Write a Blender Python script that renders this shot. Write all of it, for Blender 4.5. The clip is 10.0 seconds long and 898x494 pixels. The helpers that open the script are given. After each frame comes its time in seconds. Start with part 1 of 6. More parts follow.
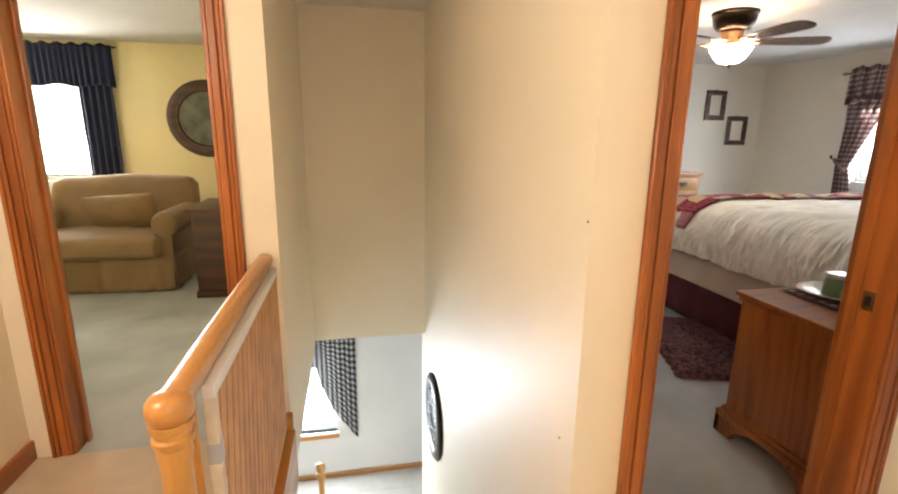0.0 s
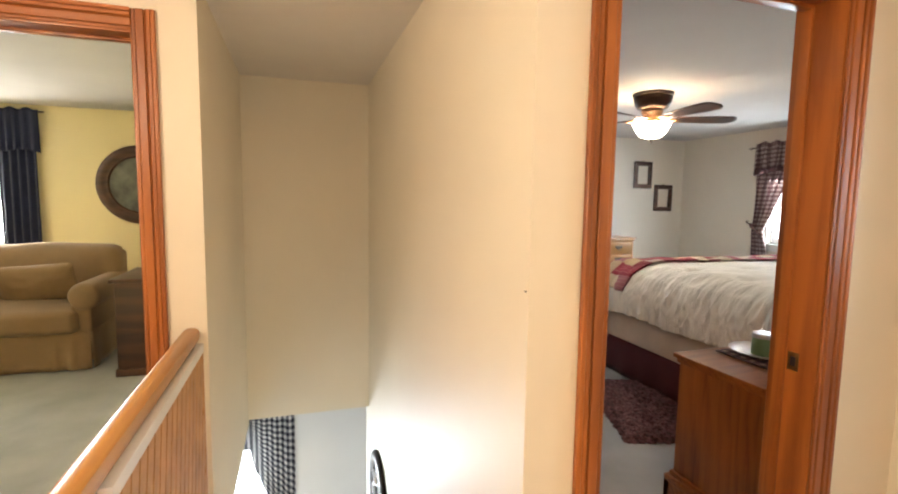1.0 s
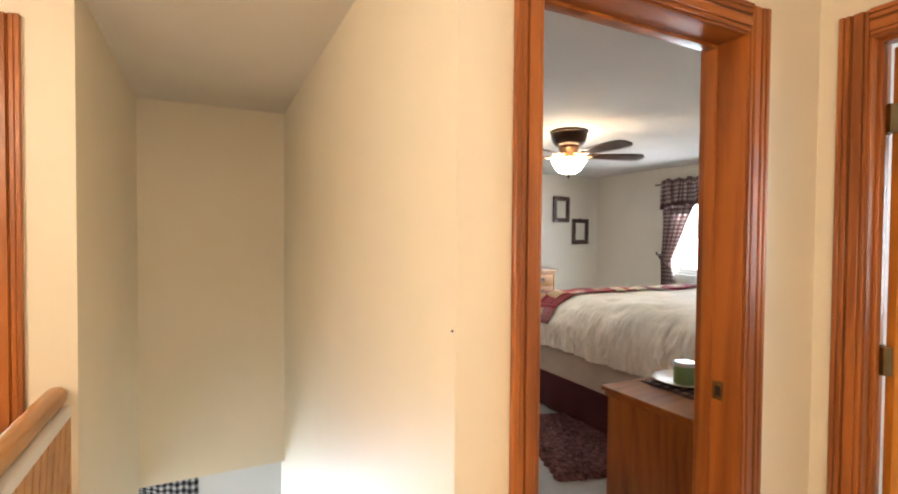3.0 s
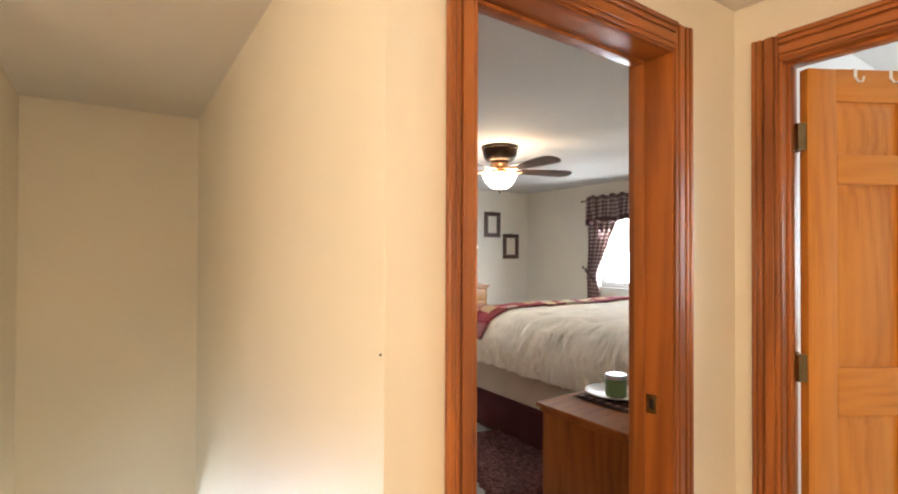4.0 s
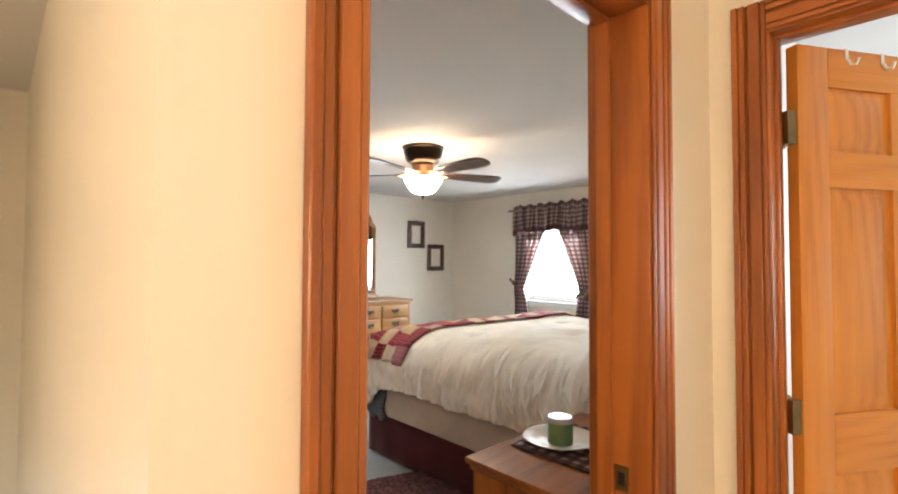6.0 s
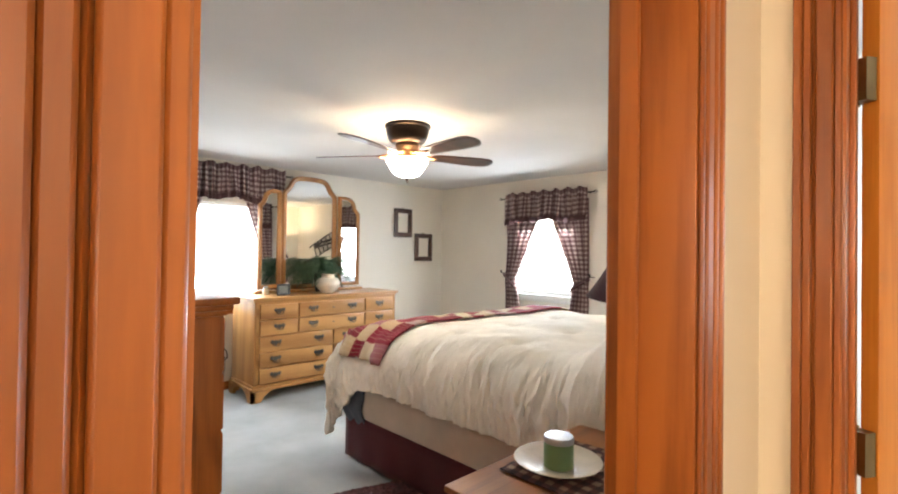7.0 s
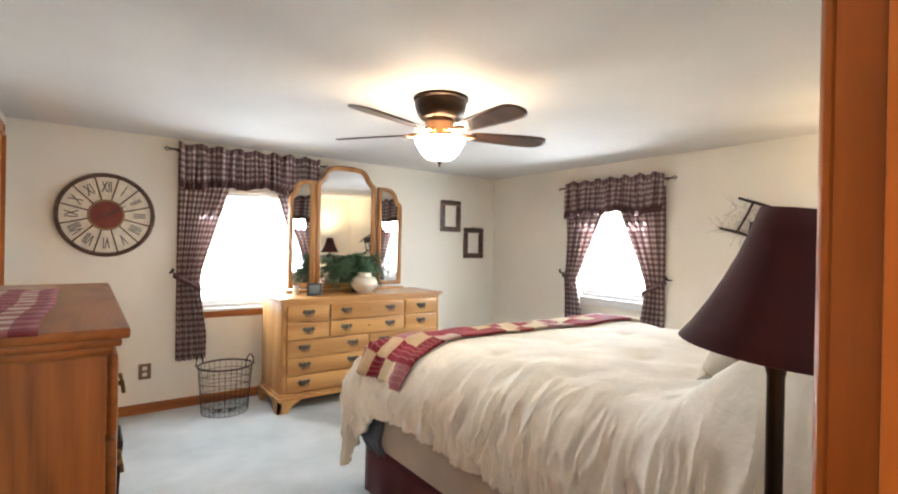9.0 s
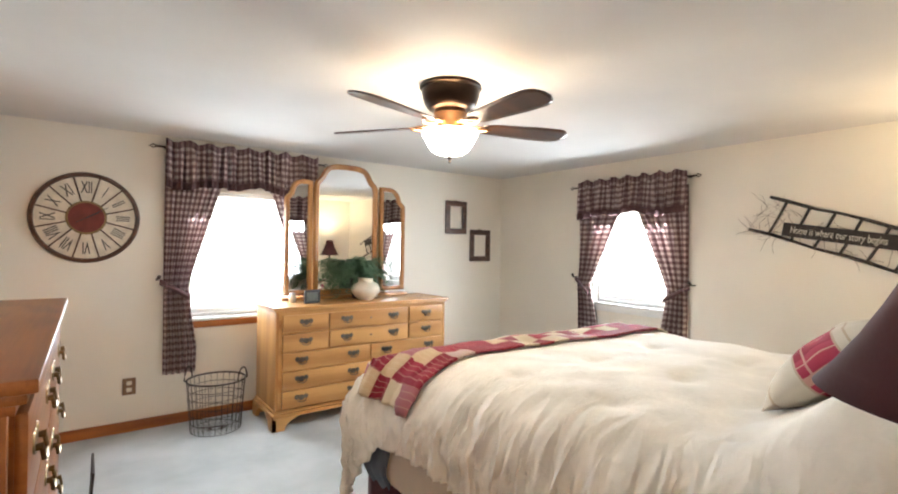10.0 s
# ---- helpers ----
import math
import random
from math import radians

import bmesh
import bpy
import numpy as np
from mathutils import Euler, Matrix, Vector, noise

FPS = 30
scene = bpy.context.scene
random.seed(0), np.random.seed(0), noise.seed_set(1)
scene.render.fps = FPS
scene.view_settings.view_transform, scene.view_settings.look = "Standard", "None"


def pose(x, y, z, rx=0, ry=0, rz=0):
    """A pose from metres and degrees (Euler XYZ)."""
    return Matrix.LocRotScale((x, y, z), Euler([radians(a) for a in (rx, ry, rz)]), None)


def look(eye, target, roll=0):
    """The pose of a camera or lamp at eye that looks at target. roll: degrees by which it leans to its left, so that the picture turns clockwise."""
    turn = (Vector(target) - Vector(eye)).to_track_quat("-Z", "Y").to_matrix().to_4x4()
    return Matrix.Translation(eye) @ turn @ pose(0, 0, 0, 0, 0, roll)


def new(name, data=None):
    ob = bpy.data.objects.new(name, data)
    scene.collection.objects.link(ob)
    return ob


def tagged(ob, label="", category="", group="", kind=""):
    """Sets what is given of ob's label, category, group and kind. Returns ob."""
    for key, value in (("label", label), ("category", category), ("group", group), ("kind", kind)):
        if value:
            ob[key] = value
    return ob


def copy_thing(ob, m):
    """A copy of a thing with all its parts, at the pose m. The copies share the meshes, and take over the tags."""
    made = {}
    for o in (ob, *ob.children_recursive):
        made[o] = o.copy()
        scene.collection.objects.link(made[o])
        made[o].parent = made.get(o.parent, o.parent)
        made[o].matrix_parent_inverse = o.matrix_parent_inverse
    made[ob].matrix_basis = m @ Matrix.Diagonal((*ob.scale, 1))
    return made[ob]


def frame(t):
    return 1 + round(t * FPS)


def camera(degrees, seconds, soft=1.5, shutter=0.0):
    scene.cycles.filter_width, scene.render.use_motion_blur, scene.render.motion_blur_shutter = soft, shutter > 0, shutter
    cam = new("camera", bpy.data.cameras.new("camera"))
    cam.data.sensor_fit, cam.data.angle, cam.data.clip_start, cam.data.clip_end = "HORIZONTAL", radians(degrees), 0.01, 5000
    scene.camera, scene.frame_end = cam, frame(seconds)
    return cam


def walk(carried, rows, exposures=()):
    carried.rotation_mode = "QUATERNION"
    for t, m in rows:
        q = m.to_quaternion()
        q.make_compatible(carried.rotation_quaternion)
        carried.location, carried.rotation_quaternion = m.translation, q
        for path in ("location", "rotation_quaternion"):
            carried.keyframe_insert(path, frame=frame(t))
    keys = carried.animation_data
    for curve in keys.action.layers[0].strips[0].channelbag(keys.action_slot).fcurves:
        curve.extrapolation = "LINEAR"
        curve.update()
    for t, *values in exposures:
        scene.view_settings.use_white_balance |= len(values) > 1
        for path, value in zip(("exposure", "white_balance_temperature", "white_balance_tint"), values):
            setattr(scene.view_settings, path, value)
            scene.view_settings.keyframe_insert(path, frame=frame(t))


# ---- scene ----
cam = camera(85.6, 10.0, soft=2.0)
PATH = [
    (0, (-0.054, 0.278, 1.422), (0.336, 2.186, 0.967), 0.7),
    (0.5, (-0.041, 0.287, 1.429), (0.465, 2.197, 1.115), 1.0),
    (1, (-0.021, 0.3, 1.436), (0.582, 2.197, 1.243), 0.8),
    (1.5, (-0.004, 0.314, 1.438), (0.675, 2.192, 1.316), 0.7),
    (2, (0.009, 0.333, 1.434), (0.734, 2.195, 1.35), 0.7),
    (3.5, (0.054, 0.452, 1.422), (1.059, 2.182, 1.404), 0.3),
    (4, (0.086, 0.494, 1.419), (1.214, 2.146, 1.439), 0.2),
    (4.5, (0.145, 0.561, 1.424), (1.362, 2.147, 1.477), 0.1),
    (5, (0.227, 0.652, 1.439), (1.514, 2.182, 1.509), -0.0),
    (5.5, (0.315, 0.749, 1.444), (1.649, 2.237, 1.519), 0.0),
    (7, (0.660, 1.057, 1.437), (2.053, 2.492, 1.461), 0.8),
    (7.5, (0.818, 1.152, 1.444), (2.192, 2.606, 1.448), 1.1),
    (8, (1.008, 1.236, 1.464), (2.323, 2.742, 1.452), 1.2),
    (8.5, (1.123, 1.324, 1.475), (2.371, 2.887, 1.462), 1.1),
    (9, (1.192, 1.418, 1.471), (2.389, 3.020, 1.465), 1.1),
    (9.5, (1.263, 1.57, 1.487), (2.443, 3.184, 1.483), 1.1),
    (10, (1.324, 1.697, 1.492), (2.52, 3.3, 1.49), 0.9),
]
walk(cam, [(t, look(eye, target, roll)) for t, eye, target, roll in PATH],
     [(0, -0.36), (2.0, -0.30), (4.5, -0.28), (7.0, 0.02), (10.0, 0.13)])

# ---------- world and lights ----------
world = bpy.data.worlds.new("sky")
scene.world = world
world.use_nodes = True
wn = world.node_tree
sky = wn.nodes.new("ShaderNodeTexSky")
sky.sky_type, sky.sun_disc, sky.sun_elevation, sky.sun_rotation = "NISHITA", False, radians(40), radians(60)
wn.links.new(sky.outputs[0], wn.nodes["Background"].inputs[0])
wn.nodes["Background"].inputs[1].default_value = 0.12
scene.view_settings.exposure = 0.0


def lamp(name, kind, m, watts, colour, size=0.1, size_y=None):
    data = bpy.data.lights.new(name, kind)
    data.energy, data.color = watts, colour
    if kind == "AREA":
        data.size = size
        if size_y:
            data.shape, data.size_y = "RECTANGLE", size_y
    elif kind == "SUN":
        data.angle = radians(size)
    else:
        data.shadow_soft_size = size
    ob = new(name, data)
    ob.matrix_world = m
    return ob


WARM, DAY = (1.0, 0.77, 0.50), (0.80, 0.90, 1.0)
lamp("sun", "SUN", look((4, -9, 14), (0, 0, 0)), 0.8, (1, 0.96, 0.9), 12)
lamp("daylight_far_window", "AREA", look((2.42, 6.33, 1.4), (2.42, 0, -1.6)), 46, DAY, 0.85, 1.0)
lamp("daylight_side_window", "AREA", look((5.62, 4.4, 1.4), (0, 4.4, -1.2)), 76, DAY, 0.8, 0.95)
lamp("daylight_sitting_room", "AREA", look((-3.3, 6.58, 1.4), (-3.3, 0, 0.4)), 170, (1.0, 0.97, 0.92), 1.0, 1.0)
lamp("daylight_stair_foot", "AREA", look((-0.75, 5.55, -1.5), (-0.1, 4.0, -1.9)), 130, DAY, 0.7, 1.0)
# stand-in for unseen light that reaches the stairwell from the lower left
lamp("unseen_lower_daylight", "AREA", look((-1.38, 2.0, -1.4), (0.5, 4.2, 0.4)), 15, (0.80, 0.89, 1.0), 1.3, 1.0)
lamp("daylight_bathroom", "AREA", look((3.9, 0.3, 1.5), (0, 0.3, 1.3)), 45, DAY, 0.9, 1.0)
lamp("fan_bulb", "POINT", pose(2.888, 3.80, 2.075), 36, WARM, 0.05)
lamp("bedside_bulb", "POINT", pose(4.98, 1.825, 1.535), 56, (1.0, 0.78, 0.5), 0.03)
# the second is a fill added behind the camera to brighten the hall
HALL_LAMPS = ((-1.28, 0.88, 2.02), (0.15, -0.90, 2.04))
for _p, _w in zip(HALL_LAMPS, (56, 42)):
    lamp("unseen_hall_bulb", "POINT", pose(*_p), _w, (1.0, 0.81, 0.645), 0.09)


# ---------- materials ----------
def tree(name, rough=0.6, metal=0.0):
    m = bpy.data.materials.new(name)
    m.use_nodes = True
    nt = m.node_tree
    b = nt.nodes["Principled BSDF"]
    b.inputs["Roughness"].default_value, b.inputs["Metallic"].default_value = rough, metal
    return m, nt, b


def node(nt, kind, **values):
    n = nt.nodes.new(kind)
    for k, v in values.items():
        key = int(k[1:]) if k[0] == "i" and k[1:].isdigit() else k
        n.inputs[key].default_value = v
    return n


def coords(nt, scale, uv=False):
    tc = nt.nodes.new("ShaderNodeTexCoord")
    mp = nt.nodes.new("ShaderNodeMapping")
    mp.inputs["Scale"].default_value = scale
    nt.links.new(tc.outputs["UV" if uv else "Object"], mp.inputs[0])
    return mp.outputs[0]


def ramp(nt, fac, stops):
    r = nt.nodes.new("ShaderNodeValToRGB")
    e = r.color_ramp.elements
    while len(e) < len(stops):
        e.new(0.5)
    for el, (p, c) in zip(e, stops):
        el.position, el.color = p, (*c, 1)
    nt.links.new(fac, r.inputs[0])
    return r.outputs[0]


def bump(nt, b, height, strength, distance):
    n = nt.nodes.new("ShaderNodeBump")
    n.inputs["Strength"].default_value, n.inputs["Distance"].default_value = strength, distance
    nt.links.new(height, n.inputs["Height"])
    nt.links.new(n.outputs[0], b.inputs["Normal"])


def noise_tex(nt, vec, scale, detail=4.0, rough=0.55, distort=0.0):
    n = nt.nodes.new("ShaderNodeTexNoise")
    n.inputs["Scale"].default_value, n.inputs["Detail"].default_value = scale, detail
    n.inputs["Roughness"].default_value, n.inputs["Distortion"].default_value = rough, distort
    nt.links.new(vec, n.inputs["Vector"])
    return n.outputs[0]


def shade(c, f):
    return tuple(min(1.0, x * f) for x in c)


def plain(name, colour, rough=0.6, metal=0.0, spread=0.12, scale=6.0, bump_scale=0.0, bump_strength=0.2, bump_dist=0.002):
    """Paint, cloth, metal or ceramics: colour that drifts at two scales, and fine relief."""
    m, nt, b = tree(name, rough, metal)
    v = coords(nt, (1, 1, 1))
    n1 = noise_tex(nt, v, scale, 5)
    nt.links.new(ramp(nt, n1, [(0.3, shade(colour, 1 - spread)), (0.7, shade(colour, 1 + spread * 0.5))]), b.inputs["Base Color"])
    if bump_scale:
        bump(nt, b, noise_tex(nt, v, bump_scale, 3), bump_strength, bump_dist)
    return m


def wood(name, dark, light, axis="z", rough=0.38, grain=1.0, coat=0.15):
    m, nt, b = tree(name, rough)
    b.inputs["Coat Weight"].default_value, b.inputs["Coat Roughness"].default_value = coat, 0.25
    s = {"x": (0.7, 9, 9), "y": (9, 0.7, 9), "z": (9, 9, 0.7)}[axis]
    tc = nt.nodes.new("ShaderNodeTexCoord")
    info = nt.nodes.new("ShaderNodeObjectInfo")
    add = nt.nodes.new("ShaderNodeVectorMath")
    nt.links.new(tc.outputs["Object"], add.inputs[0])
    nt.links.new(info.outputs["Random"], add.inputs[1])
    mp = nt.nodes.new("ShaderNodeMapping")
    mp.inputs["Scale"].default_value = tuple(x * grain for x in s)
    nt.links.new(add.outputs[0], mp.inputs[0])
    broad = noise_tex(nt, mp.outputs[0], 1.3, 3, 0.5, 0.9)
    wave = nt.nodes.new("ShaderNodeTexWave")
    wave.bands_direction = "DIAGONAL"
    wave.inputs["Scale"].default_value, wave.inputs["Distortion"].default_value = 0.55, 4.5
    wave.inputs["Detail"].default_value, wave.inputs["Detail Scale"].default_value = 3.0, 1.2
    nt.links.new(mp.outputs[0], wave.inputs["Vector"])
    mp2 = nt.nodes.new("ShaderNodeMapping")
    mp2.inputs["Scale"].default_value = tuple(x * 7 for x in s)
    nt.links.new(add.outputs[0], mp2.inputs[0])
    fine = noise_tex(nt, mp2.outputs[0], 1.5, 4, 0.6)
    mix = node(nt, "ShaderNodeMath")
    mix.operation = "MULTIPLY_ADD"
    nt.links.new(wave.outputs["Fac"], mix.inputs[0])
    mix.inputs[1].default_value = 0.35
    nt.links.new(broad, mix.inputs[2])
    mix2 = node(nt, "ShaderNodeMath", i1=0.35)
    mix2.operation = "MULTIPLY_ADD"
    nt.links.new(fine, mix2.inputs[0])
    nt.links.new(mix.outputs[0], mix2.inputs[2])
    mid = tuple((a + c) / 2 for a, c in zip(dark, light))
    nt.links.new(ramp(nt, mix2.outputs[0], [(0.45, dark), (0.78, mid), (1.05, light)]), b.inputs["Base Color"])
    bump(nt, b, fine, 0.06, 0.001)
    return m


def sawn(name, dark, light, axis="z", rings=24.0, rough=0.4, coat=0.15, contrast=1.0):
    """Flat-sawn board: growth rings cut at a slant, which gives arches and long lines, over fine pores."""
    m, nt, b = tree(name, rough)
    b.inputs["Coat Weight"].default_value, b.inputs["Coat Roughness"].default_value = coat, 0.25
    tc = nt.nodes.new("ShaderNodeTexCoord")
    mp = nt.nodes.new("ShaderNodeMapping")
    mp.inputs["Location"].default_value = (0.07, 0.19, 0.11)
    mp.inputs["Rotation"].default_value = (radians(3.5), radians(4.5), radians(2.5))
    nt.links.new(tc.outputs["Object"], mp.inputs[0])
    k = "xyz".index(axis)
    long_ = nt.nodes.new("ShaderNodeMapping")
    long_.inputs["Scale"].default_value = tuple(0.9 if i == k else 5.0 for i in range(3))
    nt.links.new(tc.outputs["Object"], long_.inputs[0])
    drift = nt.nodes.new("ShaderNodeTexNoise")
    drift.inputs["Scale"].default_value, drift.inputs["Detail"].default_value = 1.4, 3.0
    nt.links.new(long_.outputs[0], drift.inputs["Vector"])
    off = nt.nodes.new("ShaderNodeVectorMath")
    off.operation = "MULTIPLY_ADD"
    off.inputs[1].default_value = tuple(0.0 if i == k else 0.11 for i in range(3))
    nt.links.new(drift.outputs["Color"], off.inputs[0])
    nt.links.new(mp.outputs[0], off.inputs[2])
    wave = nt.nodes.new("ShaderNodeTexWave")
    wave.wave_type, wave.rings_direction = "RINGS", axis.upper()
    wave.inputs["Scale"].default_value, wave.inputs["Distortion"].default_value = rings, 0.6
    wave.inputs["Detail"].default_value, wave.inputs["Detail Scale"].default_value = 2.0, 2.0
    nt.links.new(off.outputs[0], wave.inputs["Vector"])
    pores = nt.nodes.new("ShaderNodeMapping")
    pores.inputs["Scale"].default_value = tuple(4.0 if i == k else 130.0 for i in range(3))
    nt.links.new(tc.outputs["Object"], pores.inputs[0])
    fine = noise_tex(nt, pores.outputs[0], 1.0, 3, 0.6)
    broad = noise_tex(nt, long_.outputs[0], 1.1, 3)
    a = node(nt, "ShaderNodeMath", i1=0.42 * contrast)
    a.operation = "MULTIPLY_ADD"
    nt.links.new(wave.outputs["Fac"], a.inputs[0])
    nt.links.new(broad, a.inputs[2])
    c = node(nt, "ShaderNodeMath", i1=0.40)
    c.operation = "MULTIPLY_ADD"
    nt.links.new(fine, c.inputs[0])
    nt.links.new(a.outputs[0], c.inputs[2])
    mid = tuple(0.35 * p + 0.65 * q for p, q in zip(dark, light))
    nt.links.new(ramp(nt, c.outputs[0], [(0.50, dark), (0.74, mid), (1.05, light)]), b.inputs["Base Color"])
    bump(nt, b, fine, 0.08, 0.001)
    return m


def wall_paint(name, colour, rough=0.55):
    m, nt, b = tree(name, rough)
    v = coords(nt, (1, 1, 1))
    big = noise_tex(nt, v, 0.9, 3)
    nt.links.new(ramp(nt, big, [(0.3, shade(colour, 0.95)), (0.7, shade(colour, 1.03))]), b.inputs["Base Color"])
    bump(nt, b, noise_tex(nt, v, 140, 3), 0.12, 0.001)
    return m


def carpet(name, colour):
    m, nt, b = tree(name, 0.97)
    v = coords(nt, (1, 1, 1))
    big, small = noise_tex(nt, v, 2.2, 5), noise_tex(nt, v, 260, 2)
    mx = nt.nodes.new("ShaderNodeMath")
    mx.operation = "MULTIPLY_ADD"
    mx.inputs[1].default_value = 0.45
    nt.links.new(small, mx.inputs[0])
    nt.links.new(big, mx.inputs[2])
    nt.links.new(ramp(nt, mx.outputs[0], [(0.45, shade(colour, 0.72)), (1.0, shade(colour, 1.2))]), b.inputs["Base Color"])
    bump(nt, b, small, 0.7, 0.004)
    b.inputs["Sheen Weight"].default_value = 0.2
    return m


def cloth(name, colour, rough=0.9, weave=420, strength=0.25, folds=0.0):
    m, nt, b = tree(name, rough)
    v = coords(nt, (1, 1, 1))
    nt.links.new(ramp(nt, noise_tex(nt, v, 5, 5), [(0.3, shade(colour, 0.88)), (0.7, shade(colour, 1.06))]), b.inputs["Base Color"])
    h = noise_tex(nt, v, weave, 2)
    if folds:
        mx = nt.nodes.new("ShaderNodeMath")
        mx.operation = "MULTIPLY_ADD"
        mx.inputs[1].default_value = 0.08
        nt.links.new(h, mx.inputs[0])
        nt.links.new(noise_tex(nt, v, folds, 6, 0.6, 0.8), mx.inputs[2])
        h = mx.outputs[0]
        bump(nt, b, h, 0.35, 0.012)
    else:
        bump(nt, b, h, strength, 0.002)
    b.inputs["Sheen Weight"].default_value = 0.08
    return m


def check(name, pale, mid, dark, period, through_light=0.3):
    """Woven check: two crossing sets of dyed stripes, laid out along the cloth in metres."""
    m, nt, b = tree(name, 0.92)
    tc = nt.nodes.new("ShaderNodeTexCoord")
    sep = nt.nodes.new("ShaderNodeSeparateXYZ")
    nt.links.new(tc.outputs["UV"], sep.inputs[0])
    stripes = []
    for k in (0, 1):
        d = node(nt, "ShaderNodeMath", i1=1.0 / period)
        d.operation = "MULTIPLY"
        nt.links.new(sep.outputs[k], d.inputs[0])
        f = node(nt, "ShaderNodeMath")
        f.operation = "FRACT"
        nt.links.new(d.outputs[0], f.inputs[0])
        g = node(nt, "ShaderNodeMath", i1=0.52)
        g.operation = "LESS_THAN"
        nt.links.new(f.outputs[0], g.inputs[0])
        stripes.append(g.outputs[0])
    add = node(nt, "ShaderNodeMath")
    add.operation = "ADD"
    nt.links.new(stripes[0], add.inputs[0])
    nt.links.new(stripes[1], add.inputs[1])
    half = node(nt, "ShaderNodeMath", i1=0.5)
    half.operation = "MULTIPLY"
    nt.links.new(add.outputs[0], half.inputs[0])
    r = nt.nodes.new("ShaderNodeValToRGB")
    r.color_ramp.interpolation = "CONSTANT"
    e = r.color_ramp.elements
    e.new(0.75)
    e[0].position, e[0].color = 0.0, (*pale, 1)
    e[1].position, e[1].color = 0.25, (*mid, 1)
    e[2].position, e[2].color = 0.75, (*dark, 1)
    nt.links.new(half.outputs[0], r.inputs[0])
    nt.links.new(r.outputs[0], b.inputs["Base Color"])
    bump(nt, b, noise_tex(nt, tc.outputs["UV"], 500, 2), 0.2, 0.001)
    if through_light:
        t = nt.nodes.new("ShaderNodeBsdfTranslucent")
        nt.links.new(r.outputs[0], t.inputs[0])
        mx = node(nt, "ShaderNodeMixShader", i0=through_light)
        nt.links.new(b.outputs[0], mx.inputs[1])
        nt.links.new(t.outputs[0], mx.inputs[2])
        nt.links.new(mx.outputs[0], nt.nodes["Material Output"].inputs[0])
    return m


def banded(name, low, high):
    """Cream linen with a burgundy plaid band between two heights of the cloth, crossed by thin pale and tan threads."""
    m, nt, b = tree(name, 0.93)
    tc = nt.nodes.new("ShaderNodeTexCoord")
    sep = nt.nodes.new("ShaderNodeSeparateXYZ")
    nt.links.new(tc.outputs["UV"], sep.inputs[0])

    def math2(op, a, c):
        n = nt.nodes.new("ShaderNodeMath")
        n.operation = op
        for i, q in enumerate((a, c)):
            if isinstance(q, float):
                n.inputs[i].default_value = q
            else:
                nt.links.new(q, n.inputs[i])
        return n.outputs[0]

    def mixed(fac, a, c):
        n = nt.nodes.new("ShaderNodeMix")
        n.data_type = "RGBA"
        nt.links.new(fac, n.inputs[0])
        for i, q in ((6, a), (7, c)):
            if isinstance(q, tuple):
                n.inputs[i].default_value = (*q, 1)
            else:
                nt.links.new(q, n.inputs[i])
        return n.outputs[2]

    u, v = sep.outputs[0], sep.outputs[1]
    band = math2("MULTIPLY", math2("GREATER_THAN", v, low), math2("LESS_THAN", v, high))
    lines_u = math2("LESS_THAN", math2("FRACT", math2("MULTIPLY", u, 26.0), 0.0), 0.22)
    near_u = math2("LESS_THAN", math2("FRACT", math2("MULTIPLY", u, 6.0), 0.0), 0.42)
    lines_v = math2("LESS_THAN", math2("FRACT", math2("MULTIPLY", v, 26.0), 0.0), 0.22)
    near_v = math2("LESS_THAN", math2("FRACT", math2("MULTIPLY", v, 6.6), 0.0), 0.42)
    wide = math2("LESS_THAN", math2("FRACT", math2("MULTIPLY", u, 6.0), 0.0), 0.5)
    red = mixed(wide, (0.26, 0.012, 0.04), (0.36, 0.035, 0.075))
    both = math2("MAXIMUM", math2("MULTIPLY", lines_u, near_u), math2("MULTIPLY", lines_v, near_v))
    plaid = mixed(math2("MULTIPLY", both, 0.6), red, (0.62, 0.45, 0.36))
    linen = mixed(math2("MULTIPLY", math2("MULTIPLY", lines_v, near_v), 0.55), (0.60, 0.55, 0.47), (0.36, 0.24, 0.13))
    nt.links.new(mixed(band, linen, plaid), b.inputs["Base Color"])
    weave = noise_tex(nt, tc.outputs["UV"], 420, 2)
    bump(nt, b, weave, 0.3, 0.001)
    return m


